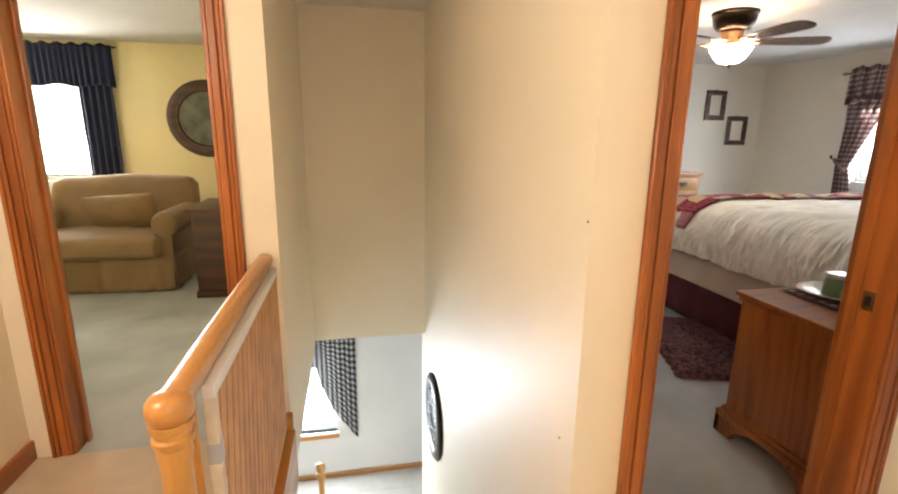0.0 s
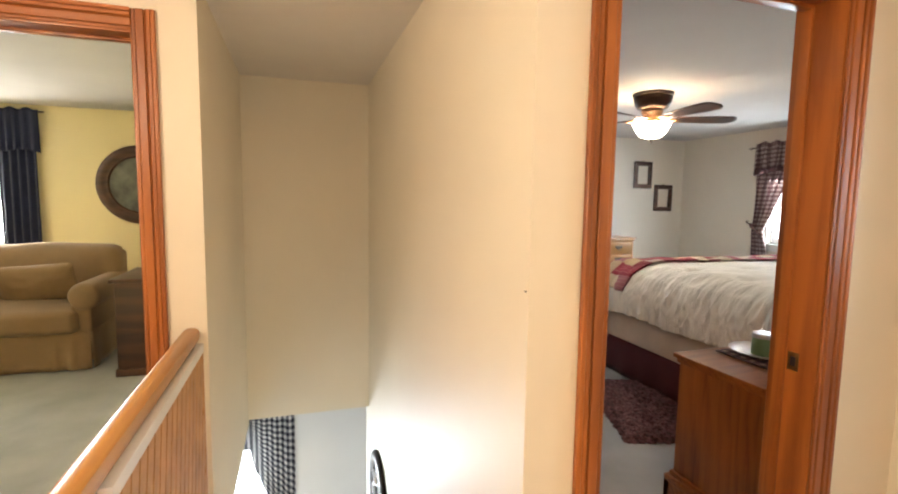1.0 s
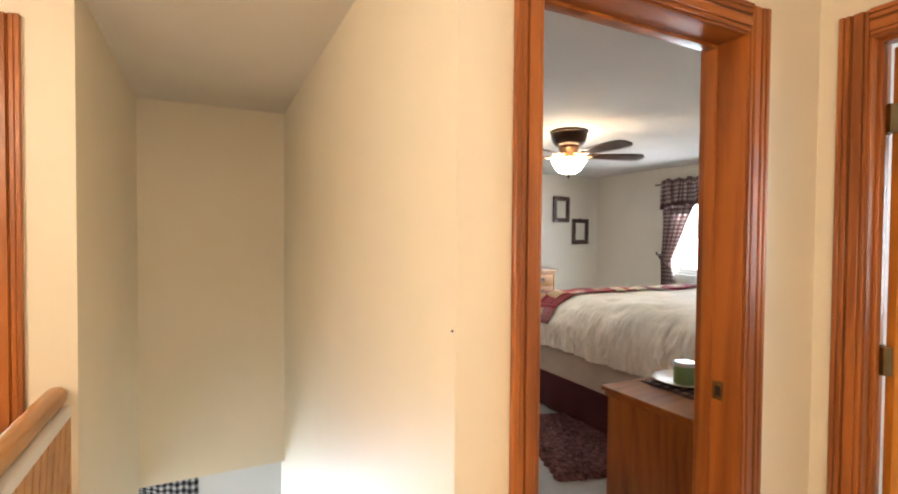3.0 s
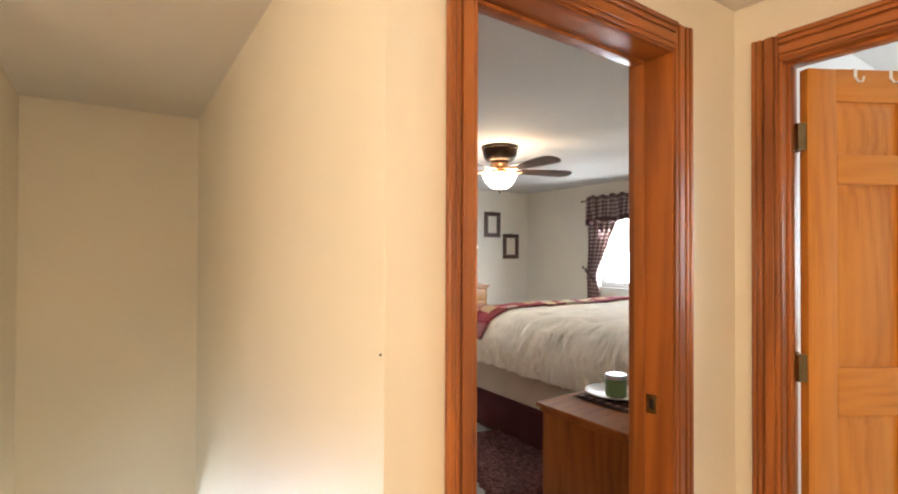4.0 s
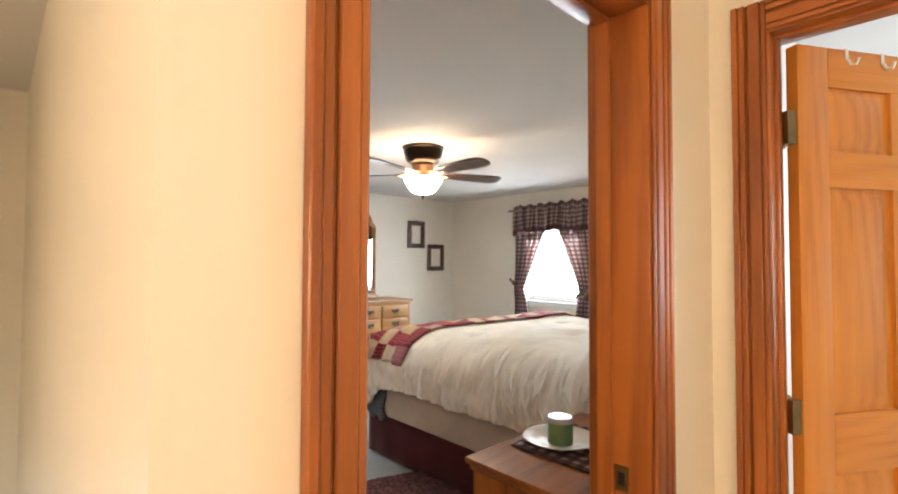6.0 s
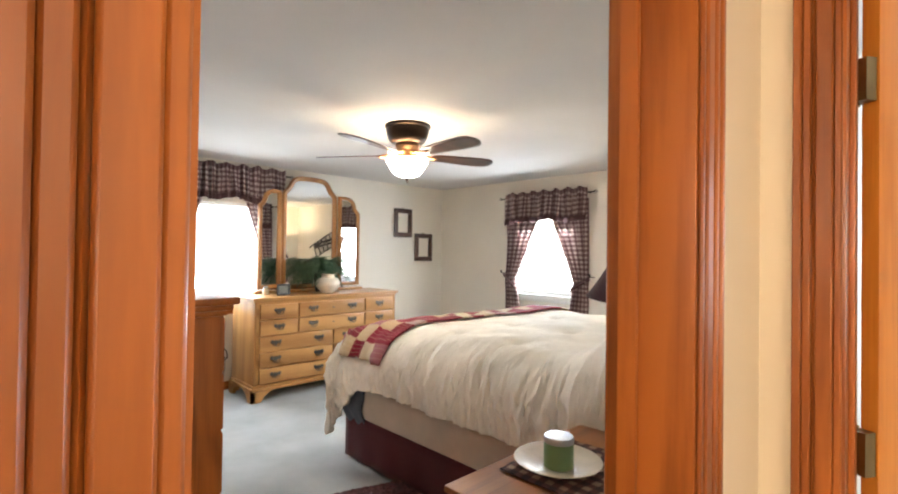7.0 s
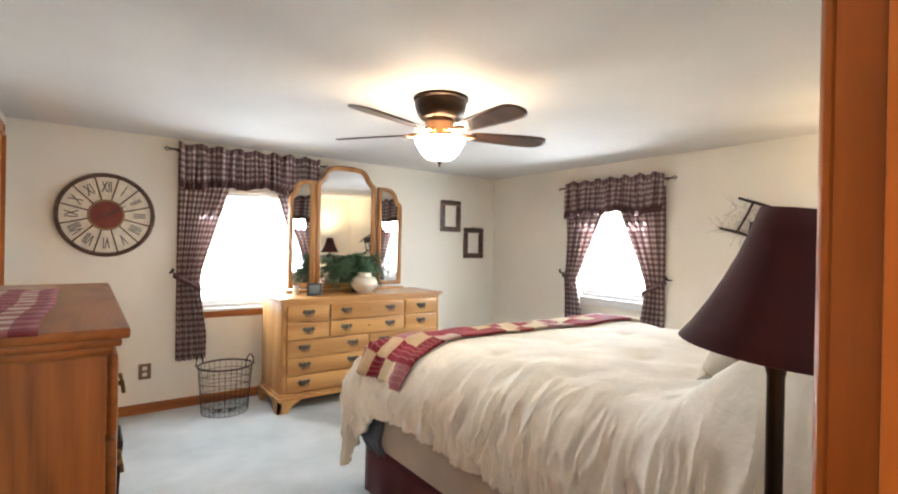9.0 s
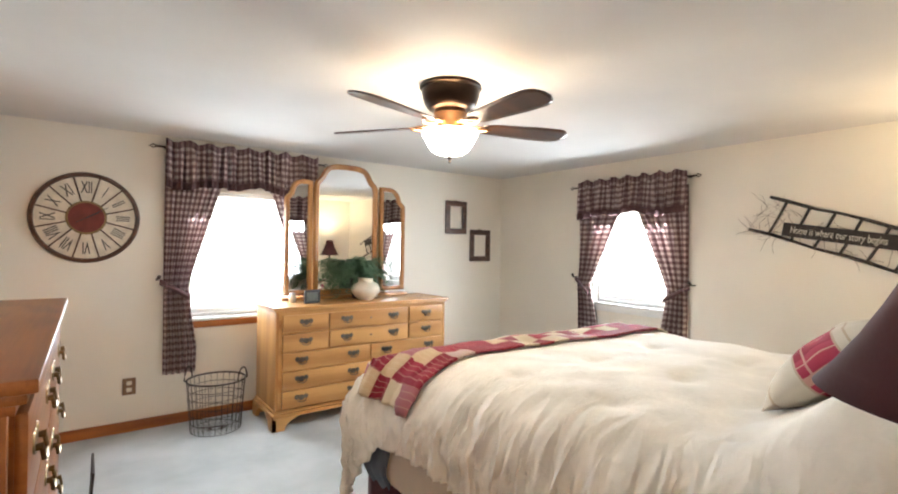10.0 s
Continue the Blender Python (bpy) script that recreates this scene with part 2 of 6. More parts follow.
def patchwork(name, cell):
    """Quilted squares of burgundy, rose, tan and cream cloth with woven lines."""
    m, nt, b = tree(name, 0.93)
    tc = nt.nodes.new("ShaderNodeTexCoord")
    sc = node(nt, "ShaderNodeVectorMath", i1=(1 / cell, 1 / cell, 1))
    sc.operation = "MULTIPLY"
    nt.links.new(tc.outputs["UV"], sc.inputs[0])
    fl = nt.nodes.new("ShaderNodeVectorMath")
    fl.operation = "FLOOR"
    nt.links.new(sc.outputs[0], fl.inputs[0])
    wh = nt.nodes.new("ShaderNodeTexWhiteNoise")
    wh.noise_dimensions = "2D"
    nt.links.new(fl.outputs[0], wh.inputs["Vector"])
    ck = node(nt, "ShaderNodeTexChecker", Scale=1.0)
    mid = node(nt, "ShaderNodeVectorMath", i1=(0.5, 0.5, 0.5))
    nt.links.new(fl.outputs[0], mid.inputs[0])
    nt.links.new(mid.outputs[0], ck.inputs["Vector"])
    half = node(nt, "ShaderNodeMath", i1=0.499)
    half.operation = "MULTIPLY"
    nt.links.new(wh.outputs[0], half.inputs[0])
    pick = node(nt, "ShaderNodeMath", i1=0.5)
    pick.operation = "MULTIPLY_ADD"
    nt.links.new(ck.outputs["Fac"], pick.inputs[0])
    nt.links.new(half.outputs[0], pick.inputs[2])
    r = nt.nodes.new("ShaderNodeValToRGB")
    r.color_ramp.interpolation = "CONSTANT"
    e = r.color_ramp.elements
    cols = [(0.0, (0.20, 0.006, 0.02)), (0.28, (0.26, 0.014, 0.035)), (0.42, (0.33, 0.12, 0.14)), (0.5, (0.62, 0.52, 0.37)), (0.70, (0.50, 0.36, 0.22)), (0.80, (0.46, 0.34, 0.30)), (0.88, (0.22, 0.012, 0.03))]
    while len(e) < len(cols):
        e.new(0.5)
    for el, (q, c) in zip(e, cols):
        el.position, el.color = q, (*c, 1)
    nt.links.new(pick.outputs[0], r.inputs[0])
    fr = nt.nodes.new("ShaderNodeVectorMath")
    fr.operation = "FRACTION"
    m5 = node(nt, "ShaderNodeVectorMath", i1=(4, 4, 1))
    m5.operation = "MULTIPLY"
    nt.links.new(sc.outputs[0], m5.inputs[0])
    nt.links.new(m5.outputs[0], fr.inputs[0])
    sp = nt.nodes.new("ShaderNodeSeparateXYZ")
    nt.links.new(fr.outputs[0], sp.inputs[0])
    lt = node(nt, "ShaderNodeMath", i1=0.16)
    lt.operation = "LESS_THAN"
    nt.links.new(sp.outputs[0], lt.inputs[0])
    k = node(nt, "ShaderNodeMath", i1=0.2)
    k.operation = "MULTIPLY"
    nt.links.new(lt.outputs[0], k.inputs[0])
    mx = nt.nodes.new("ShaderNodeMix")
    mx.data_type = "RGBA"
    nt.links.new(k.outputs[0], mx.inputs[0])
    nt.links.new(r.outputs[0], mx.inputs[6])
    mx.inputs[7].default_value = (0.66, 0.56, 0.42, 1)
    nt.links.new(mx.outputs[2], b.inputs["Base Color"])
    bump(nt, b, noise_tex(nt, tc.outputs["UV"], 60, 4), 0.4, 0.004)
    return m


def glow(name, colour, strength):
    m, nt, b = tree(name, 0.4)
    b.inputs["Base Color"].default_value = (*colour, 1)
    b.inputs["Emission Color"].default_value = (*colour, 1)
    b.inputs["Emission Strength"].default_value = strength
    return m


def clear_glass(name):
    m, nt, b = tree(name, 0.02)
    b.inputs["Base Color"].default_value = (0.95, 0.97, 0.96, 1)
    b.inputs["Transmission Weight"].default_value, b.inputs["IOR"].default_value = 1.0, 1.02
    return m


HALL_WALL = wall_paint("cream_hall_paint", (0.87, 0.795, 0.64), 0.5)
ROOM_WALL = wall_paint("pale_bedroom_paint", (0.80, 0.75, 0.655))
SIT_WALL = wall_paint("yellow_sitting_room_paint", (0.88, 0.77, 0.45))
WHITE_WALL = wall_paint("white_lower_paint", (0.84, 0.83, 0.80))
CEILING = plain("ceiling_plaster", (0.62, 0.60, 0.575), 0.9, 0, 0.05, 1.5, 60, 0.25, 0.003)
HALL_CEIL = plain("hall_ceiling_plaster", (0.84, 0.79, 0.72), 0.9, 0, 0.05, 1.5, 60, 0.25, 0.003)
CARPET = carpet("grey_carpet", (0.40, 0.42, 0.42))
HALL_CARPET = carpet("beige_carpet", (0.58, 0.46, 0.34))
TRIM_Z = wood("stained_trim_upright", (0.195, 0.050, 0.009), (0.42, 0.135, 0.028), "z", 0.36, 0.8)
TRIM_X = wood("stained_trim_along_x", (0.195, 0.050, 0.009), (0.42, 0.135, 0.028), "x", 0.36, 0.8)
TRIM_Y = wood("stained_trim_along_y", (0.195, 0.050, 0.009), (0.42, 0.135, 0.028), "y", 0.36, 0.8)
PINE = sawn("golden_pine_upright", (0.50, 0.165, 0.02), (0.72, 0.31, 0.05), "z", 7, 0.34, 0.3, 0.3)
PINE_X = sawn("golden_pine_along_x", (0.50, 0.165, 0.02), (0.72, 0.31, 0.05), "x", 7, 0.34, 0.3, 0.3)
HONEY_X = wood("honey_maple_along_x", (0.33, 0.14, 0.034), (0.53, 0.275, 0.088), "x", 0.4, 0.5)
HONEY_Z = wood("honey_maple_upright", (0.33, 0.14, 0.034), (0.53, 0.275, 0.088), "z", 0.4, 0.5)
MIRROR_WOOD = wood("mirror_frame_maple", (0.27, 0.10, 0.025), (0.46, 0.215, 0.065), "z", 0.4, 0.6)
OAK_Z = sawn("brown_oak_upright", (0.13, 0.036, 0.007), (0.40, 0.135, 0.028), "z", 9, 0.4, 0.15, 0.34)
OAK_X = sawn("brown_oak_along_x", (0.13, 0.036, 0.007), (0.38, 0.13, 0.028), "x", 9, 0.32, 0.15, 0.34)
RAIL_WOOD = wood("oak_handrail", (0.36, 0.135, 0.026), (0.58, 0.28, 0.07), "y", 0.3, 0.8, 0.35)
RAIL_POST = wood("oak_post", (0.42, 0.17, 0.032), (0.66, 0.35, 0.09), "z", 0.3, 0.8, 0.35)
SLAT_WOOD = plain("gate_slat_wood", (0.56, 0.285, 0.095), 0.5, 0, 0.25, 9, 90, 0.15, 0.001)
DARK_WOOD = wood("dark_walnut", (0.03, 0.012, 0.007), (0.085, 0.034, 0.018), "x", 0.35, 1.0, 0.2)
BLACK_WOOD = plain("blackened_wood", (0.025, 0.018, 0.015), 0.6, 0, 0.5, 20, 80, 0.3, 0.002)
BRONZE = plain("dark_bronze", (0.035, 0.022, 0.015), 0.32, 0.9, 0.3, 8)
COPPER = plain("copper", (0.42, 0.23, 0.12), 0.3, 1.0, 0.15, 8)
BRASS = plain("aged_brass", (0.28, 0.20, 0.10), 0.35, 1.0, 0.3, 12)
PEWTER = plain("pewter", (0.15, 0.13, 0.11), 0.38, 1.0, 0.3, 14)
IRON = plain("dark_wire", (0.06, 0.045, 0.04), 0.5, 0.8, 0.3, 10)
WHITE = plain("white_vinyl", (0.82, 0.82, 0.80), 0.4, 0, 0.05, 3)
CREAM_PAINT = plain("cream_face", (0.72, 0.65, 0.53), 0.7, 0, 0.2, 14, 90, 0.2, 0.001)
RED_BROWN = plain("red_brown_face", (0.17, 0.03, 0.022), 0.55, 0, 0.3, 20)
INK = plain("dark_ink", (0.05, 0.045, 0.045), 0.7, 0, 0.3, 40)
SHADE_CLOTH = cloth("burgundy_shade", (0.05, 0.004, 0.008), 0.85, 500, 0.25)
SKIRT = cloth("burgundy_skirt", (0.075, 0.006, 0.012), 0.9, 300, 0.3)
COMFORTER = cloth("cream_comforter", (0.92, 0.89, 0.82), 0.85, 300, 0.2, 26)
SHEET = cloth("pale_sheet", (0.62, 0.53, 0.44), 0.9, 300, 0.2)
BLUE_CLOTH = cloth("slate_blue_cloth", (0.10, 0.12, 0.16), 0.9, 300, 0.2)
GINGHAM = check("burgundy_check_curtain", (0.62, 0.52, 0.48), (0.30, 0.20, 0.195), (0.15, 0.085, 0.085), 0.055, 0.34)
TIE = cloth("burgundy_tie", (0.10, 0.045, 0.045), 0.9)
BLACK_CHECK = check("black_check_curtain", (0.72, 0.70, 0.66), (0.22, 0.22, 0.24), (0.02, 0.02, 0.03), 0.075, 0.25)
PLAID = check("burgundy_plaid_runner", (0.62, 0.50, 0.44), (0.34, 0.12, 0.13), (0.20, 0.03, 0.05), 0.085, 0)
DARK_PLAID = check("dark_plaid_mat", (0.30, 0.20, 0.14), (0.10, 0.04, 0.035), (0.04, 0.02, 0.02), 0.05, 0)
QUILT = patchwork("patchwork_quilt", 0.118)
CUSHION = banded("plaid_band_cushion", 0.16, 0.31)
SOFA = cloth("tan_upholstery", (0.27, 0.175, 0.09), 0.95, 220, 0.3)
NAVY = cloth("navy_curtain", (0.012, 0.018, 0.05), 0.9, 300, 0.3)
CERAMIC = plain("cream_ceramic", (0.74, 0.66, 0.54), 0.25, 0, 0.12, 18)
GREEN_WAX = plain("green_candle", (0.16, 0.27, 0.12), 0.3, 0, 0.15, 10)
LID = plain("brushed_lid", (0.55, 0.56, 0.58), 0.3, 0.9, 0.1, 10)
LEAF = plain("fern_green", (0.095, 0.18, 0.095), 0.6, 0, 0.4, 30)
TWIG = plain("pale_twig", (0.20, 0.14, 0.09), 0.8, 0, 0.3, 30)
RUG = plain("shaggy_rug", (0.20, 0.085, 0.085), 0.98, 0, 0.75, 38, 120, 0.9, 0.01)
LETTER = plain("pale_letter_paint", (0.72, 0.68, 0.58), 0.7)
MIRROR, _nt, _b = tree("mirror_silver", 0.02, 1.0)
_b.inputs["Base Color"].default_value = (0.88, 0.9, 0.9, 1)
GLASS = clear_glass("window_glass")
OUTSIDE = glow("bright_overcast_day", (0.96, 0.98, 1.0), 2.6)
BOWL = glow("lit_frosted_glass", (1.0, 0.88, 0.70), 36.0)
TILE = plain("pale_floor_tile", (0.62, 0.58, 0.52), 0.35, 0, 0.1, 4)
PICTURE = plain("grey_landscape_print", (0.16, 0.17, 0.14), 0.4, 0, 0.7, 5)
BLACK = plain("black_plastic", (0.02, 0.02, 0.022), 0.35)
GREY_PLASTIC = plain("grey_plastic", (0.45, 0.47, 0.5), 0.35)
STEP = carpet("stair_carpet", (0.55, 0.45, 0.34))


# ---------- building helpers ----------
def box(bm, x0, x1, y0, y1, z0, z1, bevel=0.0, seg=2):
    vs = [bm.verts.new((x, y, z)) for x in (x0, x1) for y in (y0, y1) for z in (z0, z1)]
    for f in ((0, 1, 3, 2), (4, 6, 7, 5), (0, 4, 5, 1), (2, 3, 7, 6), (0, 2, 6, 4), (1, 5, 7, 3)):
        bm.faces.new([vs[i] for i in f])
    if bevel:
        edges = {e for v in vs for e in v.link_edges}
        bmesh.ops.bevel(bm, geom=list(edges), offset=bevel, segments=seg, affect="EDGES", profile=0.6)
    return bm


def boxes(*args, bevel=0.0):
    bm = bmesh.new()
    for a in args:
        box(bm, *a, bevel=bevel)
    return bm


def lathe(profile, seg=32, centre=(0, 0, 0), bm=None, squash=1.0):
    bm = bm or bmesh.new()
    rings = []
    for r, z in profile:
        rings.append([bm.verts.new((centre[0] + max(r, 1e-4) * math.cos(2 * math.pi * k / seg), centre[1] + squash * max(r, 1e-4) * math.sin(2 * math.pi * k / seg), centre[2] + z)) for k in range(seg)])
    for a, b in zip(rings, rings[1:]):
        for k in range(seg):
            bm.faces.new((a[k], a[(k + 1) % seg], b[(k + 1) % seg], b[k]))
    return bm


def tube(points, r, seg=8, bm=None, closed=False):
    bm = bm or bmesh.new()
    pts = [Vector(p) for p in points]
    n, rings = len(pts), []
    for i, p in enumerate(pts):
        a = pts[(i - 1) % n] if closed or i else p
        c = pts[(i + 1) % n] if closed or i < n - 1 else p
        d = (c - a).normalized()
        side = d.cross(Vector((0.13, 0.27, 0.95))).normalized()
        up = side.cross(d)
        rr = r[i] if isinstance(r, (list, tuple)) else r
        rings.append([bm.verts.new(p + (side * math.cos(2 * math.pi * k / seg) + up * math.sin(2 * math.pi * k / seg)) * rr) for k in range(seg)])
    for i in range(n if closed else n - 1):
        a, b = rings[i], rings[(i + 1) % n]
        for k in range(seg):
            bm.faces.new((a[k], a[(k + 1) % seg], b[(k + 1) % seg], b[k]))
    if not closed:
        bm.faces.new(rings[0][::-1])
        bm.faces.new(rings[-1])
    return bm


def sheet(nu, nv, f, uv=None, bm=None):
    """A grid of cloth: f(s, t) gives the place, uv(s, t) the place along the cloth in metres."""
    bm = bm or bmesh.new()
    layer = bm.loops.layers.uv.verify()
    grid = [[bm.verts.new(f(i / nu, j / nv)) for j in range(nv + 1)] for i in range(nu + 1)]
    for i in range(nu):
        for j in range(nv):
            face = bm.faces.new((grid[i][j], grid[i + 1][j], grid[i + 1][j + 1], grid[i][j + 1]))
            if uv:
                for loop, (a, b) in zip(face.loops, ((i, j), (i + 1, j), (i + 1, j + 1), (i, j + 1))):
                    loop[layer].uv = uv(a / nu, b / nv)
    return bm


def thing(name, loc, label="", category="", group="", kind="", turn=0.0):
    ob = new(name)
    ob.empty_display_size = 0.1
    ob.matrix_basis = pose(*loc, 0, 0, turn)
    return tagged(ob, label, category, group, kind)


def mesh_object(name, bm, material, thick=0.0, angle=38):
    bmesh.ops.recalc_face_normals(bm, faces=bm.faces)
    me = bpy.data.meshes.new(name)
    bm.to_mesh(me)
    bm.free()
    me.materials.append(material)
    me.polygons.foreach_set("use_smooth", [True] * len(me.polygons))
    me.set_sharp_from_angle(angle=radians(angle))
    ob = new(name, me)
    if thick:
        mod = ob.modifiers.new("thickness", "SOLIDIFY")
        mod.thickness, mod.offset = thick, 0
    return ob


def part(name, bm, material, parent, label="", thick=0.0, angle=38):
    ob = mesh_object(name, bm, material, thick, angle)
    ob.parent = parent
    if label:
        ob["label"] = label
    return ob


def solid(name, bm, material, label="", category="", kind="structure", group=""):
    return tagged(mesh_object(name, bm, material), label, category, group, kind)


def lettering(body, size, material, parent, m, label="", depth=0.0012, bold=0.0):
    cu = bpy.data.curves.new("lettering", "FONT")
    cu.body, cu.size, cu.extrude, cu.align_x, cu.align_y = body, size, depth, "CENTER", "CENTER"
    cu.offset = bold
    tmp = new("lettering_curve", cu)
    dg = bpy.context.evaluated_depsgraph_get()
    me = bpy.data.meshes.new_from_object(tmp.evaluated_get(dg))
    bpy.data.objects.remove(tmp)
    me.materials.clear()
    me.materials.append(material)
    ob = new("lettering", me)
    ob.parent, ob.matrix_basis = parent, m
    if label:
        ob["label"] = label
    return ob


def wall(name, axis, a, b, lo, hi, z0, z1, openings, material, label):
    """A wall from a to b thick, along the other axis from lo to hi, with openings (lo, hi, z0, z1) through it."""
    bm = bmesh.new()

    def put(p, q, s, t):
        if q - p > 1e-4 and t - s > 1e-4:
            box(bm, *((a, b, p, q) if axis == "x" else (p, q, a, b)), s, t)
    at = lo
    for p, q, s, t in sorted(openings):
        put(at, p, z0, z1)
        put(p, q, z0, s)
        put(p, q, t, z1)
        at = q
    put(at, hi, z0, z1)
    return solid(name, bm, material, label, "wall")


# ---------- plan ----------
HC, RC = 2.285, 2.355           # hall and bedroom ceilings
DY0, DY1 = 1.356, 1.505         # wall with the bedroom door
DX0, DX1, DTOP = 0.748, 1.516, 2.05
JT = 0.018                      # jamb thickness, set into the wall openings
BX, BY = 5.53, 6.24             # bedroom side and far walls
LX = 0.70                       # bedroom wall behind the chest
WX0, WX1, WY1 = -0.375, 0.518, 4.06   # stairwell
LY0, LY1 = 2.48, 2.62           # wall with the sitting room door
BATHX = 1.91
LOW = -2.62

# floors and ceilings
solid("floor_hall", boxes((-1.47, WX0, -1.3, LY0, -0.25, 0), (WX0, 1.91, -1.3, 1.2, -0.25, 0), (WX1, 1.91, 1.2, DY0 - 0.006, -0.25, 0)), HALL_CARPET, "beige carpet on the upstairs hall floor", "floor")
solid("floor_bedroom", boxes((WX1 + 0.1, BX, DY0, BY, -0.25, 0)), CARPET, "pale grey bedroom carpet with faint wear", "floor")
solid("floor_sitting_room", boxes((-4.4, WX0 - 0.1, LY0, 6.5, -0.25, 0)), CARPET, "grey sitting room carpet", "floor")
solid("floor_bathroom", boxes((1.91, 4.0, -1.3, DY0, -0.25, 0)), TILE, "pale bathroom floor", "floor")
solid("ceiling_hall", boxes((-1.6, WX1 + 0.1, -1.4, LY0, HC, HC + 0.2), (WX1 + 0.1, 2.03, -1.4, DY0, HC, HC + 0.2), (WX0 - 0.1, WX1 + 0.1, LY0, WY1 + 0.1, HC, HC + 0.2)), HALL_CEIL, "white hall ceiling over the stairwell", "ceiling")
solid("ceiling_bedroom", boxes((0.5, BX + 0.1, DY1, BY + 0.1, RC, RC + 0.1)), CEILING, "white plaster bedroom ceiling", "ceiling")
solid("ceiling_sitting_room", boxes((-4.5, WX0 - 0.1, LY1, 6.6, RC, RC + 0.1)), CEILING, "white sitting room ceiling", "ceiling")
solid("ceiling_bathroom", boxes((2.03, 4.1, -1.4, DY0, 2.4, 2.5)), CEILING, "white bathroom ceiling", "ceiling")

# walls
wall("wall_bedroom_door", "y", DY0, DY1, WX1 + 0.1, BX + 0.1, 0, RC, [(DX0 - JT, DX1 + JT, 0, DTOP + JT)], ROOM_WALL, "pale painted wall with the bedroom doorway")
solid("wall_hall_face", boxes((WX1 + 0.1, DX0 - 0.02, DY0 - 0.006, DY0, -0.2, HC), (DX1 + 0.02, BATHX, DY0 - 0.006, DY0, 0, HC), (DX0 - 0.02, DX1 + 0.02, DY0 - 0.006, DY0, DTOP + 0.02, HC)), HALL_WALL, "cream hall plaster beside the bedroom doorway", "wall")
FW = (1.98, 2.92, 0.86, 1.93)   # far window
SW = (3.98, 4.82, 0.95, 1.90)   # side window
wall("wall_bedroom_far", "y", BY, BY + 0.16, LX - 0.1, BX + 0.16, 0, RC, [FW], ROOM_WALL, "pale painted bedroom wall with a window")
wall("wall_bedroom_side", "x", BX, BX + 0.16, DY1, BY, 0, RC, [SW], ROOM_WALL, "pale painted bedroom wall with a window")
wall("wall_bedroom_chest", "x", WX1 + 0.1, LX, DY1, BY, 0, RC, [], ROOM_WALL, "pale painted bedroom wall behind the chest")
wall("wall_stair_right", "x", WX1, WX1 + 0.1, DY0 - 0.006, WY1 + 0.14, LOW, HC + 0.1, [], HALL_WALL, "cream stairwell wall with a soft sheen")
wall("wall_stair_back", "y", WY1, WY1 + 0.14, WX0 - 0.1, WX1, -0.22, HC + 0.1, [], HALL_WALL, "cream wall over the foot of the stairs")
wall("wall_stair_left", "x", WX0 - 0.1, WX0, LY0, WY1, -0.25, HC + 0.1, [], HALL_WALL, "cream stairwell wall")
SDX0, SDX1, SDT = -1.30, -0.605, 2.05
wall("wall_sitting_room_door", "y", LY0, LY1, -1.47, WX0 - 0.1, 0, RC, [(SDX0 - JT, SDX1 + JT, 0, SDT + JT)], HALL_WALL, "cream wall with the sitting room doorway")
wall("wall_hall_left", "x", -1.6, -1.47, -1.4, LY1, 0, HC, [], HALL_WALL, "cream hall wall")
wall("wall_hall_back", "y", -1.4, -1.3, -1.6, 4.1, -0.2, 2.4, [], HALL_WALL, "cream hall wall behind the landing")
BO = (0.42, 1.20, 0, 2.06)      # bathroom doorway
wall("wall_bathroom_door", "x", BATHX, 2.03, -1.3, DY0, 0, HC, [(BO[0] - JT, BO[1] + JT, 0, BO[3] + JT)], HALL_WALL, "cream hall wall with the bathroom doorway")
solid("wall_bathroom", boxes((4.0, 4.1, -1.3, DY0, 0, 2.4), (2.03, 4.0, DY0 - 0.015, DY0 - 0.002, 0, 2.4)), WHITE_WALL, "white bathroom walls", "wall")
SWIN = (-3.75, -2.80, 0.86, 1.95)
wall("wall_sitting_room_far", "y", 6.5, 6.66, -4.5, WX0 - 0.1, 0, RC, [SWIN], SIT_WALL, "yellow sitting room wall with a window")
solid("wall_sitting_room_sides", boxes((-4.5, -4.4, LY1, 6.5, 0, RC), (WX0 - 0.22, WX0 - 0.1, LY1, 6.5, 0, RC), (-4.4, -1.47, LY1 - 0.1, LY1, 0, RC)), SIT_WALL, "yellow sitting room walls", "wall")

# stairs and the lower hall
solid("stairs", boxes(*[(WX0, WX1, 1.2 + 0.25 * k, 1.45 + 0.25 * k, LOW, -0.2 * (k + 1)) for k in range(12)]), STEP, "carpeted stairs going down", "stairs")
solid("floor_lower", boxes((-2.2, 2.0, 4.0, 5.6, LOW - 0.1, LOW)), TILE, "pale lower hall floor", "floor")
LWIN = (-1.25, -0.30, -2.0, -0.95)
wall("wall_lower_far", "y", 5.5, 5.62, -2.3, 2.1, LOW, -0.25, [LWIN], WHITE_WALL, "white lower hall wall with a window")
# added wall out of view; its opening only holds the stand-in lamp
wall("wall_lower_left", "x", -1.45, -1.35, 1.2, 4.2, LOW, -0.32, [(1.3, 2.7, -1.95, -0.85)], WHITE_WALL, "white lower wall, out of view, with an opening for an added lamp")
wall("wall_lower_end", "x", -2.3, -2.2, 4.2, 5.5, LOW, -0.25, [], WHITE_WALL, "white lower hall wall")
